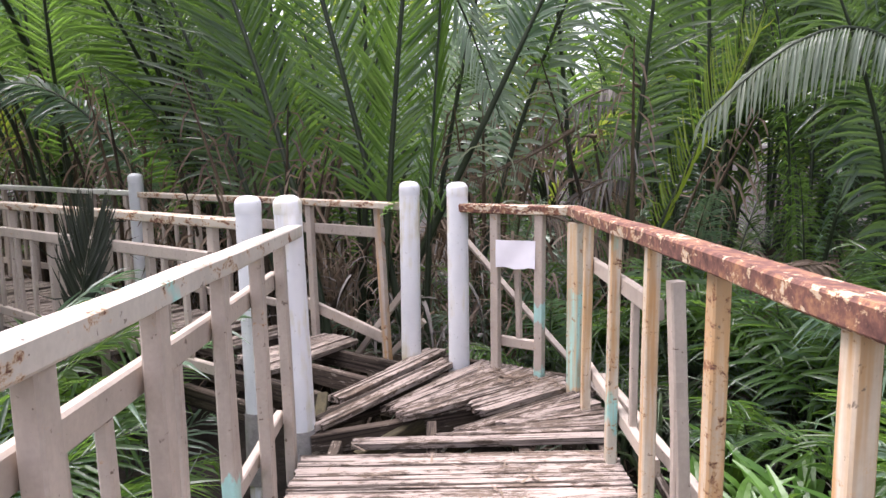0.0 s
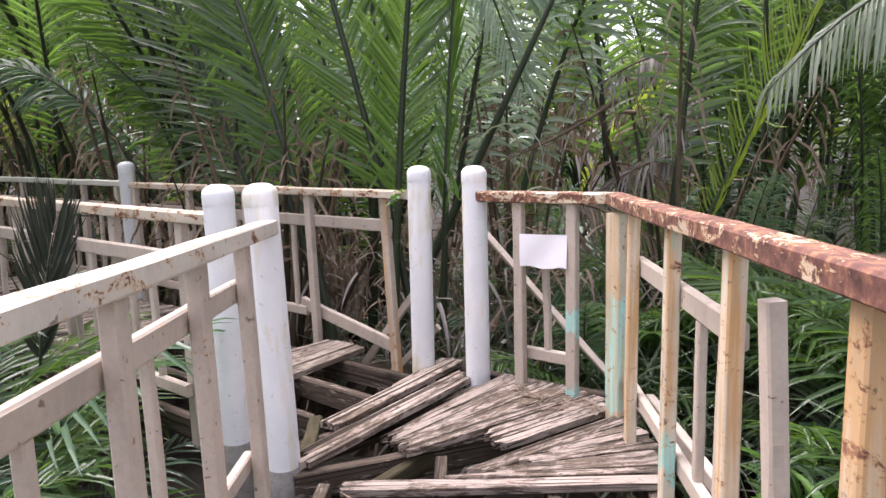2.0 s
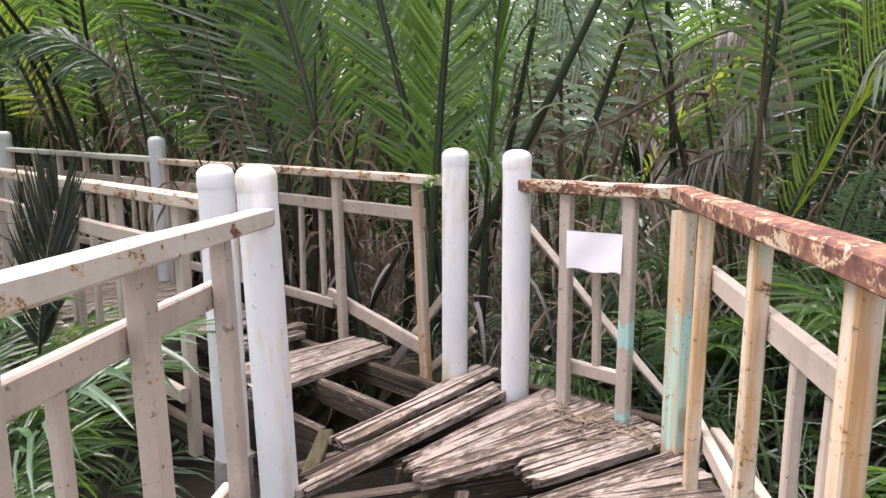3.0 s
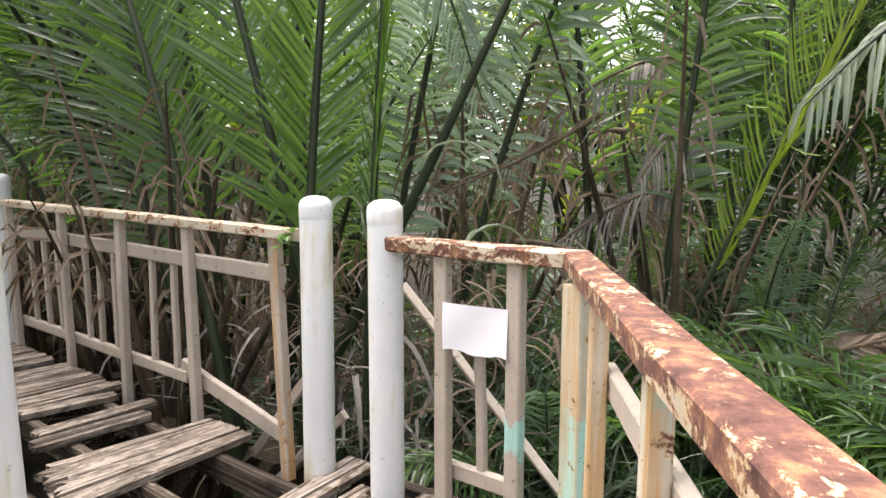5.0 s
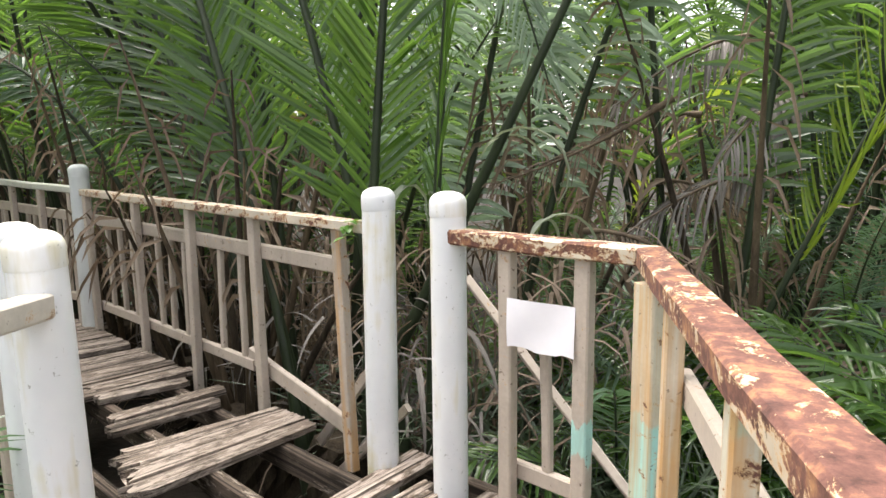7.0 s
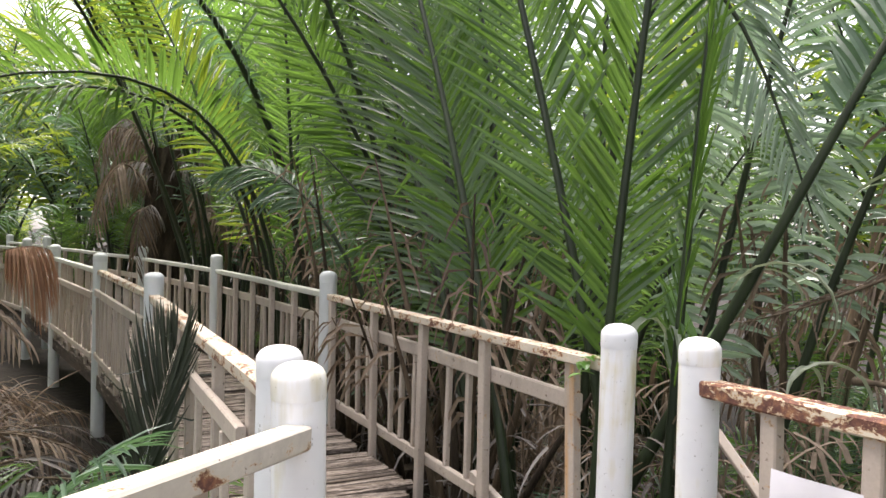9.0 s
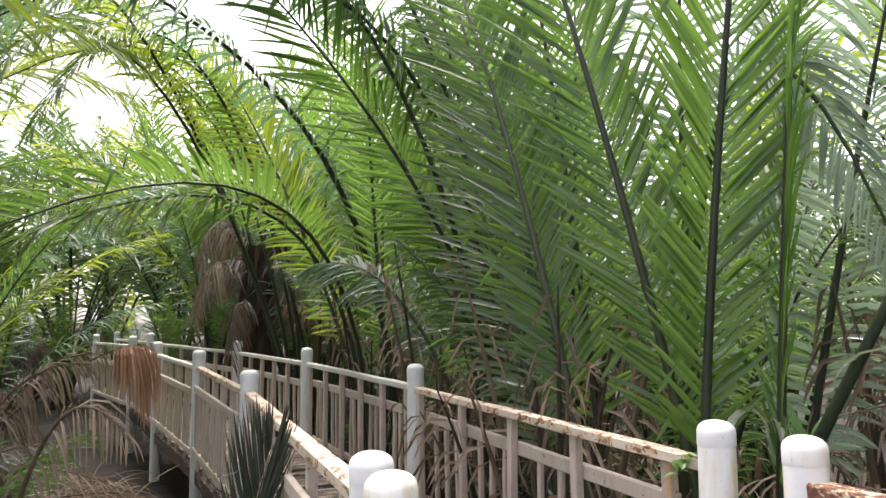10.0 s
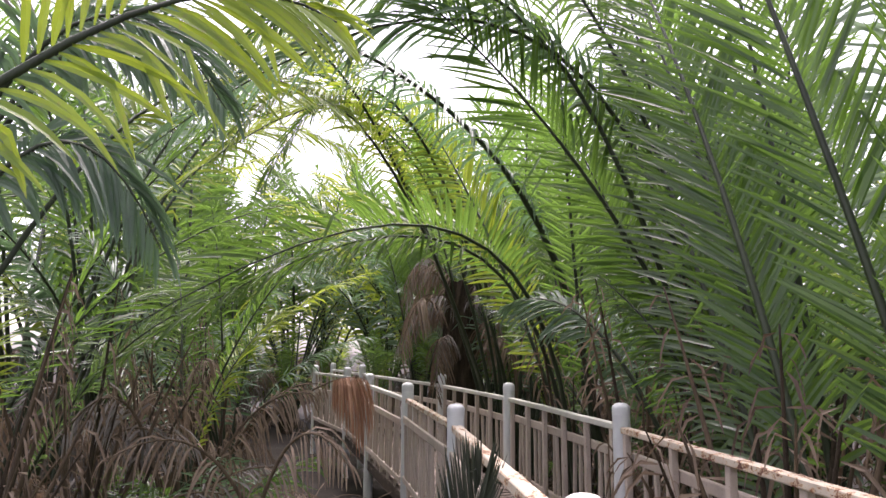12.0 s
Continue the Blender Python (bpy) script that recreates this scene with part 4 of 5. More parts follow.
# ---- undergrowth ----
def young_palm(x, y, seed, s=1.0, n=7, z=None, label="small young palm with fine green leaflets"):
    rnd = random.Random(seed)
    ob = thing("palm_seedling", label, "young palm", "seedlings under the palms", pose(x, y, ground_height(x, y) if z is None else z))
    for i in range(n):
        k = s * rnd.uniform(0.75, 1.2)
        put_frond(SMALL[rnd.randrange(3)], ob, pose(0, 0, 0, rnd.uniform(-10, 10), rnd.uniform(-18, 12), 360 * i / n + rnd.uniform(-25, 25)) @ Matrix.Diagonal((k, k, k, 1)))
    return ob


def blade_data(verts, faces, base, az, ln, w, tilt, droop, segs=5, fold=0.3, tip=0.05, kind=0):
    """One strap or lance leaf, folded along its midrib."""
    h = Vector((math.cos(az), math.sin(az), 0))
    side = Vector((-h.y, h.x, 0))
    pos, st = Vector(base), len(verts)
    ang = tilt
    for i in range(segs + 1):
        u = i / segs
        wide = w * (math.sin(math.pi * min(1, 0.12 + 0.80 * u)) if kind else (1 - u ** 2 * (1 - tip)))
        up = Vector((0, 0, 1)) * math.cos(ang) - h * math.sin(ang)
        verts.extend((pos - side * wide / 2 + up * wide * fold, pos.copy(), pos + side * wide / 2 + up * wide * fold))
        ang = tilt - droop * u
        pos = pos + (h * math.cos(ang) + Vector((0, 0, 1)) * math.sin(ang)) * (ln / segs)
    for i in range(segs):
        a = st + i * 3
        faces.append((a, a + 1, a + 4, a + 3))
        faces.append((a + 1, a + 2, a + 5, a + 4))


def fern_mesh(seed):
    rnd = random.Random(seed)
    v, f = [], []
    for i in range(15):
        stalk = rnd.uniform(0.05, 0.35)
        az = rnd.uniform(0, 6.28)
        blade_data(v, f, (math.cos(az) * 0.06, math.sin(az) * 0.06, stalk), az, rnd.uniform(0.28, 0.5), rnd.uniform(0.05, 0.08), rnd.uniform(0.5, 1.35), rnd.uniform(0.6, 1.4), 6, 0.18, kind=1)
        blade_data(v, f, (0, 0, 0), az, stalk + 0.08, 0.012, 1.4, 0.1, 2)
    return mesh_of("fern", v, f, M_BROAD)


FERNS = [fern_mesh(s) for s in range(3)]


def fern(x, y, seed, s, z=None):
    ob = new("swamp_fern", FERNS[seed % 3])
    ob.matrix_basis = pose(x, y, ground_height(x, y) if z is None else z, 0, 0, seed * 77 % 360) @ Matrix.Diagonal((s, s, s, 1))
    tagged(ob, "bright green fern with broad lance-shaped leaves", "fern", "ferns beside the boardwalk")


ru = random.Random(3)
for k in range(60):
    x, y = ru.uniform(1.35, 3.0), ru.uniform(0.4, 4.0)
    fern(x, y, k, ru.uniform(0.7, 1.15))
for k in range(30):
    x, y = ru.uniform(1.9, 4.2), ru.uniform(0.6, 5.4)
    young_palm(x, y, 400 + k, ru.uniform(0.9, 1.5))
for k in range(26):
    x = ru.uniform(-3.2, -1.65)
    young_palm(x, ru.uniform(0.4, 2.5 - 0.55 * (x + 0.95)), 450 + k, ru.uniform(0.7, 1.25))
for k in range(12):
    s, o = ru.uniform(-0.4, 8), ru.uniform(1.4, 2.3)
    x, y = PC[0] + UX.x * s + 0.56 * o, PC[1] + UX.y * s + 0.83 * o
    young_palm(x, y, 500 + k, ru.uniform(0.8, 1.4))
for k in range(10):
    young_palm(ru.uniform(0.4, 1.9), ru.uniform(4.9, 5.8), 540 + k, ru.uniform(0.7, 1.2))


def straps(name, label, category, mat, count, place, length, width, tilt, droop, seed, raised=0.05):
    rnd = random.Random(seed)
    v, f = [], []
    for i in range(count):
        x, y = place(rnd)
        blade_data(v, f, (x, y, ground_height(x, y) - 0.02 + rnd.random() * raised), rnd.uniform(0, 6.28), rnd.uniform(*length), rnd.uniform(*width), rnd.uniform(*tilt), rnd.uniform(*droop), 5)
    ob = new(name, mesh_of(name, v, f, mat))
    return tagged(ob, label, category, kind="stuff")


def outer_strip(lo, hi, s0=-0.9, s1=9.0):
    def place(rnd):
        s, o = rnd.uniform(s0, s1), rnd.uniform(lo, hi)
        return PC[0] + UX.x * s + 0.56 * o, PC[1] + UX.y * s + 0.83 * o
    return place


straps("sedge", "grey-green strap leaves growing behind the railing", "sedge", M_STRAP, 900, outer_strip(0.75, 1.9, -1.3, 1.0), (0.6, 1.5), (0.018, 0.035), (0.9, 1.5), (0.6, 2.4), 1)
straps("sedge", "grey-green strap leaves beside the boardwalk", "sedge", M_STRAP, 1500, lambda r: (r.uniform(1.45, 5.5), r.uniform(-4.0, 5.5)), (0.3, 0.75), (0.012, 0.022), (0.7, 1.5), (0.6, 2.4), 2)
straps("sedge", "grey-green strap leaves inside the bend", "sedge", M_STRAP, 1300, lambda r: (r.uniform(-5, -0.8), r.uniform(-4.0, 2.6)), (0.4, 1.0), (0.014, 0.028), (0.7, 1.5), (0.6, 2.2), 3)
straps("dry_leaf_litter", "brown dry palm leaves lying thick behind the railing", "dead leaves", M_DEAD, 2600, outer_strip(0.55, 2.6, -1.0, 12), (0.4, 1.1), (0.015, 0.035), (-0.1, 1.2), (0.2, 2.2), 4)
straps("hanging_dead_leaves", "brown dead sheaths and leaves hanging among the palm bases", "dead leaves", M_DEAD, 2100, outer_strip(0.55, 1.6, -0.5, 7.0), (0.18, 0.5), (0.012, 0.03), (-1.3, 1.2), (0.8, 2.6), 14, 1.55)
straps("hanging_dead_leaves", "pale dry leaf sheaths crossing behind the railing", "dead leaves", M_DEAD_GREY, 700, outer_strip(0.35, 1.1, -0.2, 6.5), (0.2, 0.6), (0.012, 0.03), (-0.9, 1.1), (0.3, 2.0), 24, 1.3)
straps("hanging_dead_leaves", "grey dead leaves tangled inside the bend", "dead leaves", M_DEAD_GREY, 420, lambda r: (r.uniform(-9, -5.0), r.uniform(1.5, 4.2)), (0.35, 0.9), (0.014, 0.035), (-1.4, 1.0), (0.2, 2.2), 15, 0.9)
straps("dry_leaf_litter", "brown and grey dead leaves heaped on the mud", "dead leaves", M_DEAD, 1500, lambda r: (r.uniform(-9, -4.4), r.uniform(0.5, 5.3)), (0.4, 1.0), (0.015, 0.04), (-0.15, 0.55), (0.1, 1.4), 5)
straps("dry_leaf_litter", "dead leaves under the ferns", "dead leaves", M_DEAD_GREY, 700, lambda r: (r.uniform(0.9, 5), r.uniform(0.0, 6)), (0.3, 0.9), (0.012, 0.03), (-0.1, 0.8), (0.2, 2.0), 6)


def lone_frond(name, label, category, start, ctrl, tip, face, **kw):
    st = Vector(start)
    ob = thing(name, label, category, m=Matrix.Translation(st))
    rv, rf, lv, lf = frond_data((0, 0, 0), Vector(ctrl) - st, Vector(tip) - st, face, **{k: v for k, v in kw.items() if k not in ("leafmat", "stalk")})
    child("rachis", mesh_of("rachis", rv, rf, kw.get("stalk", M_RACHIS_DRY), True), ob)
    tagged(child("foliage", mesh_of("foliage", lv, lf, kw.get("leafmat", M_DEAD)), ob), kind="stuff")
    return ob


# dead frond hung over the inner rail, dark frond standing before it, young fronds at the bend
lone_frond("dead_frond", "red-brown dead palm frond hanging over the railing", "dead frond", (-6.85, 4.75, 0.28), via((-6.85, 4.75, 0.28), (-6.34, 5.55, 1.05), (-6.02, 6.05, 1.16)), (-6.02, 6.05, 1.16), (-0.2, -0.3, 0.9),
           leaf_len=0.85, width=0.022, pairs=54, clear=0.66, droop=2.4, spread=(95, 30), lift=-0.3, thick=0.018, leafmat=M_DEAD_RED)
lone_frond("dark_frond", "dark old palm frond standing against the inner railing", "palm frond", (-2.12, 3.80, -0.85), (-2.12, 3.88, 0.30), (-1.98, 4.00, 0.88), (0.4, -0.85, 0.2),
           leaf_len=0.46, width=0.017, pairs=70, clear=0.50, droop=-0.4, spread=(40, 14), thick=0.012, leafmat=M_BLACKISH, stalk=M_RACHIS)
for k, (x, y, s, az) in enumerate(((-1.75, 3.1, 1.3, 0), (-2.3, 3.3, 1.3, 60), (-1.9, 2.2, 1.0, 30))):
    young_palm(x, y, 600 + k, s, 8, label="fresh green palm seedling inside the bend")
for k, (x, y, az) in enumerate(((-4.6, 3.6, 40), (-5.4, 4.4, 100), (-6.4, 4.9, 20), (-5.0, 2.9, 200), (-7.4, 4.9, 60), (-8.4, 5.2, 10), (-4.4, 4.3, 150), (-4.9, 3.9, 90), (-5.8, 3.4, 30), (-6.2, 4.2, 330), (-4.2, 2.8, 60), (-6.9, 3.6, 80), (-3.9, 3.6, 200), (-5.2, 4.8, 10), (-0.9, 5.5, 10), (0.4, 5.2, 60), (1.2, 5.2, 170), (-2.4, 6.6, 140), (-3.4, 7.0, 150), (2.6, 4.3, 150), (1.9, 5.0, 20), (-0.4, 5.0, 100), (-1.6, 6.0, 160))):
    st = (x, y, ground_height(x, y) + 0.1)
    ca, sa = math.cos(radians(az)), math.sin(radians(az))
    lone_frond("dead_frond", "grey-brown dead palm frond fallen on the mud", "dead frond", st, (x + ca, y + sa, st[2] + 0.7), (x + 2.1 * ca, y + 2.1 * sa, st[2] + 0.1), (0, 0.1, 1),
               leaf_len=0.7, width=0.035, pairs=32, clear=0.15, droop=0.9, gap=0.2, seed=k, thick=0.018, leafmat=(M_DEAD, M_DEAD_GREY)[k % 2])


def dead_palm(x, y):
    """An old palm with a dark trunk and a skirt of dead hanging fronds."""
    rnd = random.Random(9)
    z = ground_height(x, y)
    ob = thing("dying_palm", "old palm with a dark skirt of dead grey-brown fronds", "palm tree", m=pose(x, y, z))
    child("stem", stem_mesh(3.4, 0.28, 5), ob, "dark fibrous trunk")
    for i in range(26):
        s = rnd.uniform(0.7, 1.0)
        put_frond(DEAD[i % 3], ob, pose(0, 0, rnd.uniform(1.5, 3.0), rnd.uniform(-8, 8), rnd.uniform(-5, 25), i * 26 + rnd.uniform(-10, 10)) @ Matrix.Diagonal((s, s, s * 1.1, 1)), "dead hanging frond")
    for i in range(6):
        put_frond(GREEN[(2, 3, 4, 7)[i % 4]], ob, pose(0, 0, 2.6, 0, rnd.uniform(-5, 10), i * 60 + rnd.uniform(-20, 20)) @ Matrix.Diagonal((0.6, 0.6, 0.6, 1)))
    return ob


dead_palm(-8.35, 9.35)


def bare_stalks(x, y, seed, n=12):
    """Dark leaf stalks of an old clump, with little or no leaf left on them."""
    rnd = random.Random(seed)
    ob = thing("old_palm_clump", "dark bare leaf stalks of an old palm clump", "palm tree", m=pose(x, y, ground_height(x, y)))
    child("stem", STEMS[seed % 3], ob, "dark fibrous base")
    for i in range(n):
        az = rnd.uniform(0, 6.28)
        re = rnd.uniform(0.3, 1.1)
        tip = Vector((re * math.cos(az), re * math.sin(az), rnd.uniform(1.6, 3.0)))
        rv, rf, lv, lf = frond_data((0, 0, 0), tip * 0.5 + Vector((0, 0, 0.3)), tip, (0.1, -0.9, 0.3), leaf_len=0.4, width=0.03, pairs=10, clear=0.55, droop=1.6, gap=0.45, seed=seed + i, thick=0.03, lift=-0.1, fine=False)
        f = child("stalk", mesh_of("stalk", rv, rf, M_RACHIS_DRY if i % 2 else M_STEM, True), ob)
        tagged(child("foliage", mesh_of("foliage", lv, lf, M_DEAD), f), kind="stuff")
    return ob


for k, (x, y) in enumerate(((-1.35, 5.55), (-2.1, 6.3), (0.3, 6.1), (1.5, 5.8), (-3.2, 7.0), (-4.6, 7.7), (-5.8, 3.2), (-7.2, 4.2), (-8.6, 5.4), (-5.0, 2.4))):
    bare_stalks(x, y, 700 + k * 13)


def vine(x, y, z):
    """A little green climber at the end of the rail."""
    rnd = random.Random(2)
    v, f = [], []
    for i in range(7):
        blade_data(v, f, (x + rnd.uniform(-0.04, 0.04), y + rnd.uniform(-0.03, 0.0), z + rnd.uniform(-0.06, 0.03)), rnd.uniform(3.6, 5.8), rnd.uniform(0.04, 0.065), 0.035, rnd.uniform(-0.3, 0.7), 0.8, 4, 0.15, kind=1)
    ob = new("vine", mesh_of("vine", v, f, M_BROAD))
    tagged(ob, "small green climbing leaves at the end of the rail", "vine")


vine(-0.30, 4.40, 0.93)


def lone_leaves(name, label, category, base, mat, blades):
    """A few single leaves from one foot: (bearing, length, width, rise, droop)."""
    v, f = [], []
    for az, ln, w, tilt, droop in blades:
        blade_data(v, f, (0, 0, 0), radians(az), ln, w, tilt, droop, 9, 0.25, kind=1)
    ob = new(name, mesh_of(name, v, f, mat))
    ob.matrix_basis = Matrix.Translation(Vector(base))
    return tagged(ob, label, category)


lone_leaves("sapling", "bright green sapling with broad fresh leaves", "sapling", (-0.02, 5.32, 0.80), M_BROAD,
            [(150, 0.48, 0.07, 1.1, 0.3), (200, 0.42, 0.06, 0.9, 0.5), (60, 0.30, 0.05, 1.2, 0.9)])
for k, (x, y, z, az, ln, rise) in enumerate(((0.10, 5.25, 1.15, 350, 0.75, 1.0), (0.55, 5.4, 1.55, 340, 0.80, 0.9), (-0.15, 5.2, 0.9, 250, 0.6, 1.1), (0.35, 5.1, 0.75, 20, 0.55, 1.2))):
    lone_leaves("drooping_leaf", "long pale strap leaf bending down", "leaf", (x, y, z), M_PALE, [(az, ln, 0.045, rise, 3.4), (az + 40, ln * 0.7, 0.03, rise, 3.0)])


def deck_litter():
    """Dry leaf scraps and twigs lying on the boards along the rails."""
    rnd = random.Random(88)
    v, f = [], []
    for i in range(230):
        u = rnd.random()
        x, y = (0.25 + 0.45 * u, 4.02 - 0.28 * u - abs(rnd.gauss(0, 0.10))) if i % 2 else (rnd.uniform(-0.35, 0.80), rnd.uniform(0.6, 2.8))
        blade_data(v, f, (x, y, 0.008), rnd.uniform(0, 6.28), rnd.uniform(0.02, 0.11), rnd.uniform(0.004, 0.012), rnd.uniform(0.0, 0.10), 0.1, 2, 0.2)
    tagged(new("dry_leaf_litter", mesh_of("dry_leaf_litter", v, f, M_DEAD)), "dry leaf scraps and twigs scattered on the boards", "dead leaves", kind="stuff")


deck_litter()

for k in range(40):
    a = ru.uniform(0, 1)
    x, y = (ru.uniform(1.9, 5.5), ru.uniform(-4.5, 0.6)) if k % 2 else (ru.uniform(-5.5, -1.2), ru.uniform(-4.5, 0.4))
    young_palm(x, y, 800 + k, ru.uniform(0.8, 1.5))
# bright seedlings and a dry sheath beyond the corner
young_palm(2.3, 4.75, 900, 0.95, 9, 0.0 - 0.55, "fresh green young palm beyond the rusty rail")
young_palm(1.85, 5.3, 901, 0.9, 8, -0.45, "fresh green young palm beyond the rusty rail")
young_palm(2.7, 4.1, 902, 1.1, 9, -0.7, "fresh green young palm beyond the rusty rail")
lone_frond("dead_frond", "broad dry brown frond lying among young palms", "dead frond", (1.55, 5.35, -0.2), (2.0, 5.3, 0.35), (2.7, 5.1, 0.42), (-0.3, -0.5, 0.8),
           leaf_len=0.5, width=0.05, pairs=36, clear=0.1, droop=0.9, spread=(35, 20), gap=0.1, seed=4, thick=0.022, leafmat=M_DEAD)
lone_frond("dead_twig", "thin dead frond stalk with ragged brown leaflets", "dead frond", (1.0, 5.35, 1.42), (0.6, 5.3, 1.15), (0.15, 5.2, 1.02), (0.1, -0.9, 0.4),
           leaf_len=0.16, width=0.012, pairs=40, clear=0.05, droop=0.8, gap=0.2, seed=5, thick=0.012, leafmat=M_DEAD)
young_palm(-2.25, 3.45, 910, 1.2, 9, -0.50, label="fresh green young palm inside the bend")
young_palm(-1.95, 2.45, 911, 1.3, 8, label="fresh green young palm inside the bend")
hero((-8.4, 3.4), [
    arching((-8.4, 3.4, -0.4), (-8.0, 5.0, 4.2), (-7.5, 7.4, 5.3), (0.6, -0.2, 0.7), leaf_len=0.75, pairs=62, clear=0.36, droop=0.3, width=0.045),
    arching((-8.5, 3.5, -0.4), (-8.8, 5.2, 4.0), (-8.9, 7.6, 4.5), (0.6, -0.3, 0.7), leaf_len=0.75, pairs=62, clear=0.36, droop=0.4, width=0.045, leafmat=M_FROND_YOUNG_LIT),
    arching((-8.3, 3.3, -0.4), (-7.6, 4.2, 3.6), (-6.6, 5.6, 4.9), (0.6, -0.2, 0.7), leaf_len=0.7, pairs=62, clear=0.36, droop=0.35, width=0.045, leafmat=M_SKYLIT_SILVER),
], "nipa palm with sunlit fronds inside the bend")
for k, (x, y, z, az) in enumerate(((1.55, 5.9, 1.75, 200), (1.2, 5.8, 1.35, 160), (1.75, 6.0, 1.45, 230), (0.95, 5.7, 1.0, 30), (1.6, 5.7, 1.05, 190), (0.6, 5.6, 0.75, 340))):
    ca, sa = math.cos(radians(az)), math.sin(radians(az))
    lone_frond("dead_frond", "brown withered frond caught among the palm stalks", "dead frond", (x, y, z), (x + 0.35 * ca, y + 0.35 * sa, z + 0.05), (x + 0.85 * ca, y + 0.85 * sa, z - 0.35), (0.1, -0.5, 0.9),
               leaf_len=0.34, width=0.022, pairs=34, clear=0.05, droop=1.5, gap=0.25, seed=640 + k, thick=0.014, leafmat=M_DEAD if k % 2 else M_DEAD_GREY)
young_palm(-4.9, 3.6, 920, 1.5, 9, label="grey-green young palm among dead leaves")
young_palm(-5.9, 4.3, 921, 1.3, 8, label="grey-green young palm among dead leaves")
palm(0.6, 7.6, 330, 8, 90, 120, 1.0, FINE + [YOUNG[0], BLUE[0]], 2, "sunlit pale green palm standing further back")
palm(1.9, 8.4, 331, 8, 90, 120, 1.0, FINE + [YOUNG[0], BLUE[0]], 2, "sunlit pale green palm standing further back")
palm(-0.8, 8.0, 332, 8, 90, 120, 1.0, FINE + [YOUNG[0], BLUE[0]], 2, "sunlit pale green palm standing further back")


for k, (x, y) in enumerate(((-3.8, 11.2), (-1.2, 11.6), (1.4, 11.4), (3.6, 11.0))):
    palm(x, y, 360 + k, 10, None, 180, 1.2, FAR, 1, "hazy green palm standing far behind the others")


def inner_strip(lo, hi):
    """Ground along the inner side of the far stretch."""
    def place(rnd):
        s, o = rnd.uniform(0.9, 1.9), rnd.uniform(lo, hi)
        p, q = (Vector(PF), Vector(PI)) if s < 1 else (Vector(PI), Vector(PJ))
        r = p.lerp(q, s % 1.0)
        return r.x - 0.45 * o, r.y - 0.89 * o
    return place


straps("hanging_dead_leaves", "brown dead leaves heaped against the inner railing", "dead leaves", M_DEAD, 420, inner_strip(0.35, 1.6), (0.3, 0.75), (0.012, 0.032), (-0.4, 0.8), (0.4, 2.0), 16, 0.5)
straps("hanging_dead_leaves", "grey dead leaves caught along the inner railing", "dead leaves", M_DEAD_GREY, 220, inner_strip(0.3, 1.5), (0.25, 0.6), (0.012, 0.028), (-0.4, 0.8), (0.4, 2.0), 17, 0.4)
rd = random.Random(77)
for k in range(16):
    x, y = rd.uniform(-7.0, -4.3), rd.uniform(2.4, 4.6)
    az, reach, rise = rd.uniform(0, 6.28), rd.uniform(0.7, 1.5), rd.uniform(0.7, 2.0)
    dx, dy = reach * math.cos(az), reach * math.sin(az)
    lone_frond("dead_frond", "brown withered frond leaning in a tangle of dead leaves", "dead frond", (x, y, ground_height(x, y) - 0.03),
               (x + dx * 0.35, y + dy * 0.35, rise * 0.95), (x + dx, y + dy, rise * rd.uniform(0.4, 0.9)), (0.5, -0.4, 0.75),
               leaf_len=0.45, width=0.026, pairs=26, clear=0.3, droop=1.5, gap=0.25, seed=300 + k, thick=0.022, leafmat=M_DEAD if k % 3 else M_DEAD_GREY)


# fine-leaved palms filling the thicket beyond the corner
for k, (x, y, s) in enumerate(((1.2, 5.9, 0.42), (2.0, 5.75, 0.45), (2.8, 5.4, 0.42), (0.55, 6.1, 0.42), (1.7, 6.5, 0.5))):
    palm(x, y, 340 + k, 9, 250, 180, s, FINE, 3, "small fine-leaved palm crowding beyond the corner")
for k, (x, y, s) in enumerate(((1.15, 5.45, 1.0), (1.9, 5.35, 1.1), (2.7, 4.9, 1.0))):
    young_palm(x, y, 960 + k, s, 8, label="small young palm in the thicket beyond the corner")


# ---- deck: joists first, the boards last ----
deck = tagged(new("boardwalk_deck"), "rotten weathered timber deck with broken and missing boards", "deck", kind="structure")
UL = Vector((PE[0] - PC[0], PE[1] - PC[1], 0)).normalized()


def joist(p0, p1, w=0.05, h=0.11, mat=M_JOIST, seed=0):
    bar("joist", p0, p1, w, h, mat, deck, seed=seed, wear=0.004)


for k, x in enumerate((-0.40, 0.02, 0.43, 0.80)):
    joist((x + (0.02 if x < 0.7 else 0.0), 3.25 if x > 0 else 3.0, -0.095), (x + 0.35, -2.6, -0.095), seed=k)
for k, o in enumerate((2.40, 2.72, 3.06, 3.40)):
    foot = Vector((0.56 * o, 0.83 * o, 0))
    st = foot + UL * (2.45 if o > 2.9 else 2.55)
    joist((*st.xy, -0.095), (*(foot + UL * 6.6).xy, -0.095), seed=20 + k)
joist((-0.52, 3.08, -0.10), (0.82, 3.78, -0.10), 0.05, 0.11, seed=40)
joist((-0.60, 3.35, -0.10), (0.30, 4.22, -0.10), 0.05, 0.11, seed=41)
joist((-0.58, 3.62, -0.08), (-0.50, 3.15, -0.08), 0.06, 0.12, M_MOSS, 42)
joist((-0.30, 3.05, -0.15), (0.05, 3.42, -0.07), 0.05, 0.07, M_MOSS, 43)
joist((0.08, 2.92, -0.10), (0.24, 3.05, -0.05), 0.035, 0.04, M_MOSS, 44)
joist((-0.05, 4.45, -0.10), (0.85, 3.95, -0.10), 0.05, 0.11, seed=45)
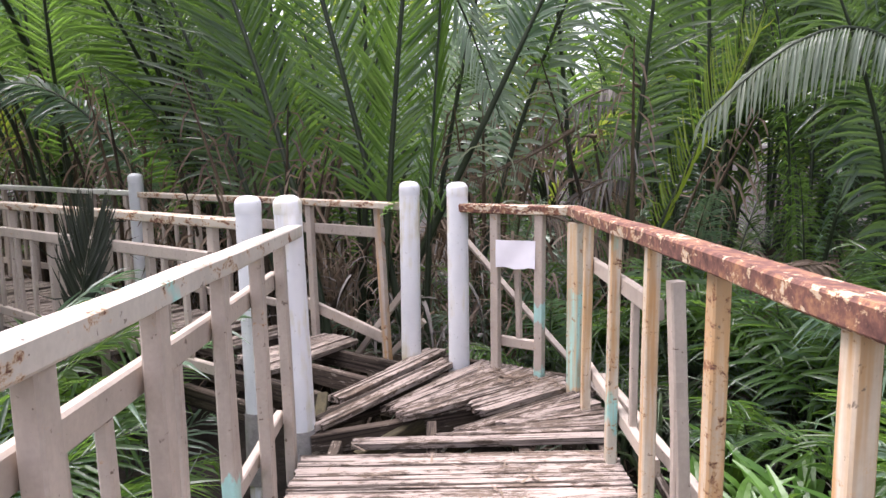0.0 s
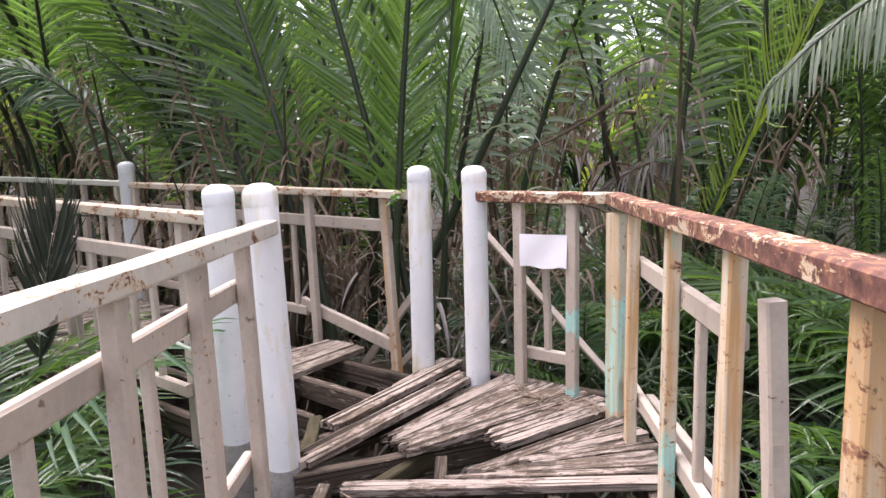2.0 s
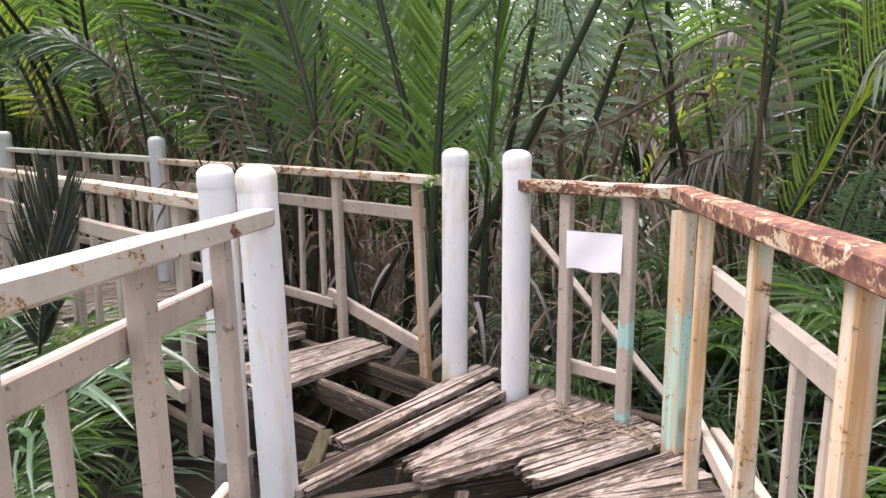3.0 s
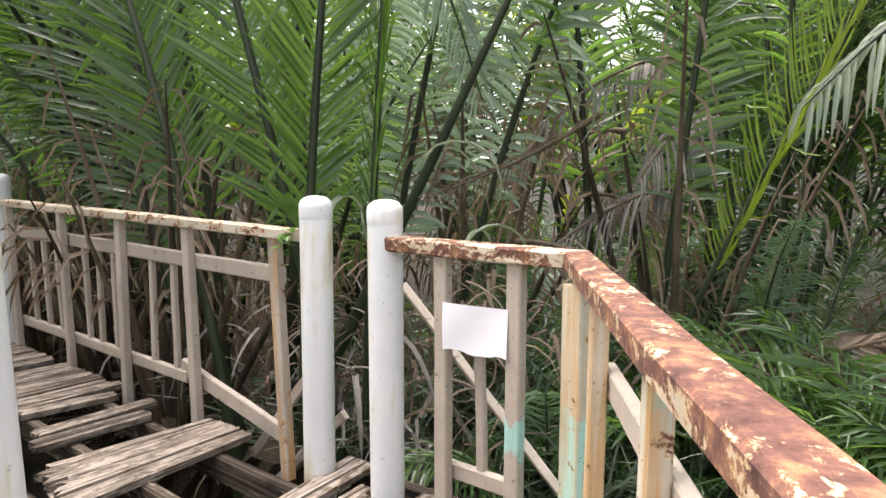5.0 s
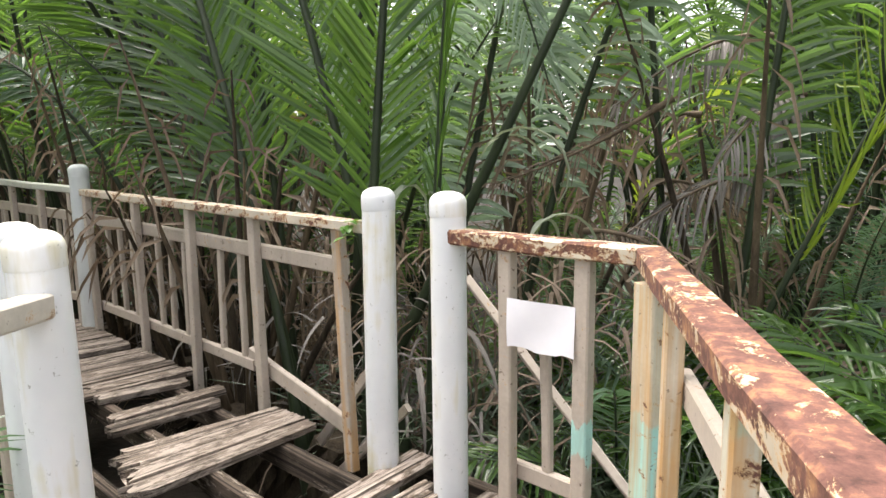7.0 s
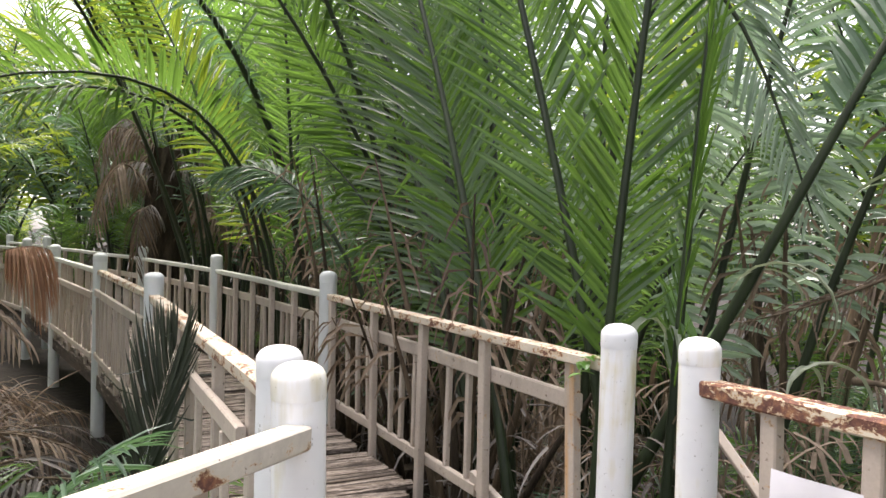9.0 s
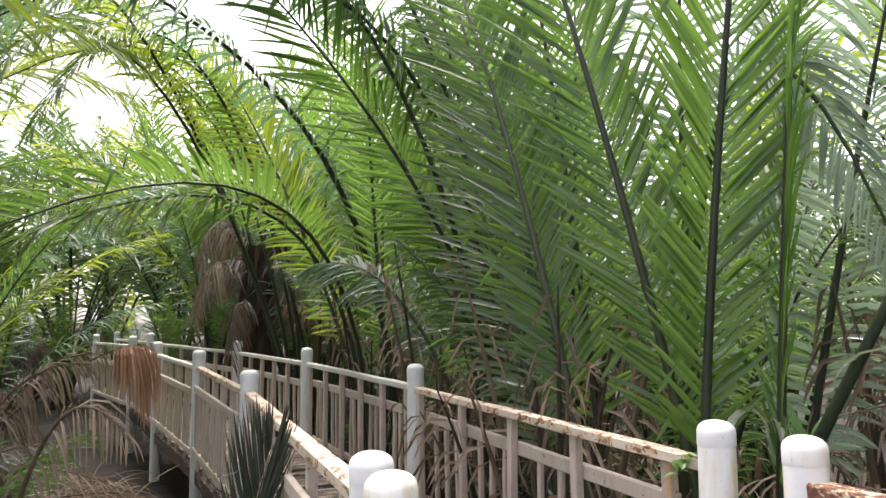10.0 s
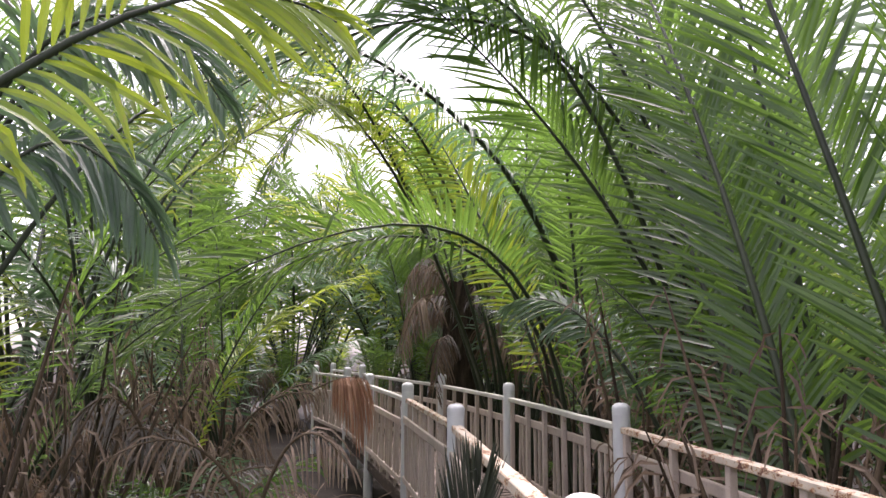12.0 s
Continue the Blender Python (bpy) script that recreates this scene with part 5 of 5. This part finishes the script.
for k, (x, y) in enumerate(((-0.40, 2.0), (0.84, 2.0), (-0.25, 0.2), (0.90, 0.2), (-1.9, 5.65), (-2.4, 4.5), (-0.45, 3.3), (0.8, 3.9))):
    upright("pile", x, y, -1.1, -0.15, 0.10, 0.10, 20 * k, M_JOIST, deck, seed=k)


def board_mesh(length, w0, w1, th, seed, rag0=0.0, rag1=0.0):
    """A board along x, w0 wide at its start and w1 at its end, with uneven edges and, where it is broken, ragged ends."""
    rnd = random.Random(seed)
    nx, ny = max(3, min(9, int(length / 0.13))), 6
    top, verts, faces = [], [], []
    ends = [(rnd.uniform(-rag0, rag0 * 0.2), rnd.uniform(-rag1 * 0.2, rag1)) for _ in range(ny + 1)]
    for lay in (0, 1):
        for i in range(nx + 1):
            u = i / nx
            w = w0 + (w1 - w0) * u
            e = noise.noise((u * 4 + seed, 0.0, 0.0)) * 0.004
            for j in range(ny + 1):
                v = j / ny
                x = length * u
                if i == 0:
                    x -= ends[j][0]
                if i == nx:
                    x -= ends[j][1]
                sag = 0.004 * noise.noise((u * 3 + seed, v * 2, 1.0))
                z = sag if lay == 0 else -th + sag
                if lay == 0 and j in (0, ny):
                    z -= 0.004
                if lay == 0 and j in (2, 4):
                    z -= 0.0045
                verts.append((x, (v - 0.5) * w + e + (0.002 * rnd.uniform(-1, 1) if j in (0, ny) else 0), z))
    row = ny + 1
    lay_n = (nx + 1) * row
    for i in range(nx):
        for j in range(ny):
            a = i * row + j
            faces.append((a, a + row, a + row + 1, a + 1))
        a, b = i * row, i * row + ny
        faces.append((a, a + lay_n, a + row + lay_n, a + row))
        faces.append((b, b + row, b + row + lay_n, b + lay_n))
    for i in (0, nx):
        for j in range(ny):
            a = i * row + j
            q = (a, a + 1, a + 1 + lay_n, a + lay_n)
            faces.append(q if i == 0 else tuple(reversed(q)))
    c = [0 * row + lay_n, nx * row + lay_n, nx * row + ny + lay_n, ny + lay_n]
    faces.append(tuple(reversed(c)))
    return mesh_of("plank", verts, faces, M_PLANK)


def board(l0, l1, r0, r1, seed, rag=(0.0, 0.0), th=0.032, z=0.0, tip=0.0, mat=None):
    """A board from its start edge l0-l1 to its end edge r0-r1, in plan."""
    a, b = (Vector(l0) + Vector(l1)) / 2, (Vector(r0) + Vector(r1)) / 2
    d = b - a
    across = Vector((-d.y, d.x)).normalized()
    w0, w1 = abs((Vector(l0) - Vector(l1)).dot(across)), abs((Vector(r0) - Vector(r1)).dot(across))
    me = board_mesh(d.length, max(0.02, w0), max(0.02, w1), th, seed, rag[0], rag[1])
    if mat:
        me.materials[0] = mat
    return child("plank", me, deck, "", pose(a.x, a.y, z, tip, 0, math.degrees(math.atan2(d.y, d.x))))


def fan(l0, l1, r0, r1, n, seed, rag=(0.0, 0.0), gap=0.08, mat=None):
    """n boards side by side filling the shape between a start edge and an end edge."""
    l0, l1, r0, r1 = (Vector(p) for p in (l0, l1, r0, r1))
    rnd = random.Random(seed)
    for k in range(n):
        a, b = (k + gap / 2) / n, (k + 1 - gap / 2) / n
        board(l0.lerp(l1, a), l0.lerp(l1, b), r0.lerp(r1, a), r0.lerp(r1, b), seed + k, rag, z=rnd.uniform(-0.004, 0.006), tip=rnd.uniform(-1.5, 1.5), mat=mat)


# the fan of boards at the corner
board((-0.505, 3.540), (-0.468, 3.420), (-0.02, 4.445), (0.036, 4.365), 1, (0.02, 0.0), tip=2)
board((-0.30, 4.02), (-0.25, 3.98), (-0.09, 4.50), (-0.03, 4.46), 2, (0.05, 0.0), z=-0.02)
fan((-0.531, 3.215), (-0.483, 3.055), (0.040, 4.235), (0.092, 4.075), 2, 3, (0.03, 0.0), 0.07)
fan((-0.216, 3.367), (-0.108, 3.191), (0.270, 4.170), (0.714, 3.877), 5, 10, (0.07, 0.02), 0.08)
fan((0.190, 3.404), (0.257, 3.253), (0.726, 3.877), (0.752, 3.668), 2, 20, (0.07, 0.02), 0.08)
board((0.147, 3.065), (0.195, 3.025), (0.83, 3.66), (0.862, 3.575), 30, (0.05, 0.0), z=0.004)
board((0.395, 3.250), (0.383, 3.185), (0.835, 3.52), (0.862, 3.410), 31, (0.05, 0.0))
board((0.352, 3.170), (0.341, 3.105), (0.875, 3.39), (0.875, 3.275), 32, (0.05, 0.0), z=0.003)
board((0.282, 3.090), (0.224, 3.030), (0.875, 3.26), (0.869, 3.140), 33, (0.06, 0.0))
board((0.150, 3.020), (-0.004, 2.975), (0.867, 3.128), (0.855, 3.062), 34, (0.05, 0.0), z=0.004)
board((-0.302, 2.955), (-0.292, 2.887), (0.855, 3.048), (0.845, 2.984), 35, (0.03, 0.0))
# first stretch, board after board to behind the walker
rb = random.Random(12)
y = 2.845
k = 0
while y > -2.5:
    w = rb.uniform(0.085, 0.115)
    slope = 0.065
    left, right = -0.50 + (3.09 - y) * 0.0905, 0.815 + (3.73 - y) * 0.032
    if not 2.17 < y < 2.20:
        y0 = y + slope * (left - 0.8)
        board((left, y0), (left, y0 - w), (right, y), (right, y - w), 50 + k, (0.015, 0.01), z=rb.uniform(-0.004, 0.004), tip=rb.uniform(-1, 1))
    y -= w + rb.uniform(0.006, 0.014)
    k += 1
# second stretch: broken boards, then whole ones
fan((-1.314, 4.215), (-0.98, 3.895), (-0.84, 4.82), (-0.56, 4.65), 4, 200, (0.09, 0.01), 0.05, M_PLANK_GREY)
board((-1.50, 4.455), (-1.435, 4.375), (-1.18, 4.90), (-1.13, 4.82), 210, (0.04, 0.02), mat=M_PLANK_GREY)
board((-1.56, 4.575), (-1.50, 4.50), (-1.24, 5.06), (-1.18, 4.99), 211, (0.03, 0.02), z=0.003, mat=M_PLANK_GREY)
board((-1.80, 4.81), (-1.75, 4.74), (-1.49, 5.14), (-1.44, 5.07), 212, (0.03, 0.02), mat=M_PLANK_GREY)
board((-1.92, 4.86), (-1.86, 4.82), (-1.55, 5.28), (-1.49, 5.24), 213, (0.06, 0.02), z=0.006, tip=3, mat=M_PLANK_GREY)


def stretch(i0, o0, i1, o1, n, seed, skip=(), z=(0.0, 0.0)):
    """Whole boards across the walk between two pairs of posts."""
    rnd = random.Random(seed)
    i0, o0, i1, o1 = (Vector(p) for p in (i0, o0, i1, o1))
    for k in range(n):
        if k in skip:
            continue
        a, b = (k + 0.05) / n, (k + 0.93) / n
        board(i0.lerp(i1, a), i0.lerp(i1, b), o0.lerp(o1, a), o0.lerp(o1, b), seed + k, (0.02, 0.02), z=z[0] + (z[1] - z[0]) * a + rnd.uniform(-0.003, 0.005), tip=rnd.uniform(-1, 1), mat=M_PLANK_GREY)


lerp2 = lambda p, q, t: (p[0] + (q[0] - p[0]) * t, p[1] + (q[1] - p[1]) * t)
stretch(lerp2(PA, PF, 0.50), lerp2(PC, PE, 0.52), PF, PE, 15, 300, (7,))
stretch(PF, PE, PI, PG, 22, 340, (9, 15), (0.0, 0.04))
for k, (p, q) in enumerate(((PE, PG), (PG, PH), (PH, PK), (PK, PL), (PF, PI), (PI, PJ), (PJ, PM), (PM, PN))):
    joist((*p, (-0.11, -0.07, -0.05, 0.02)[k % 4]), (*q, (-0.07, -0.05, 0.02, 0.01)[k % 4]), 0.05, 0.14, seed=60 + k)
stretch(PI, PG, PJ, PH, 25, 380, (), (0.04, 0.06))
stretch(PJ, PH, PM, PK, 26, 420, (), (0.06, 0.13))
stretch(PM, PK, PN, PL, 28, 460, (), (0.13, 0.12))
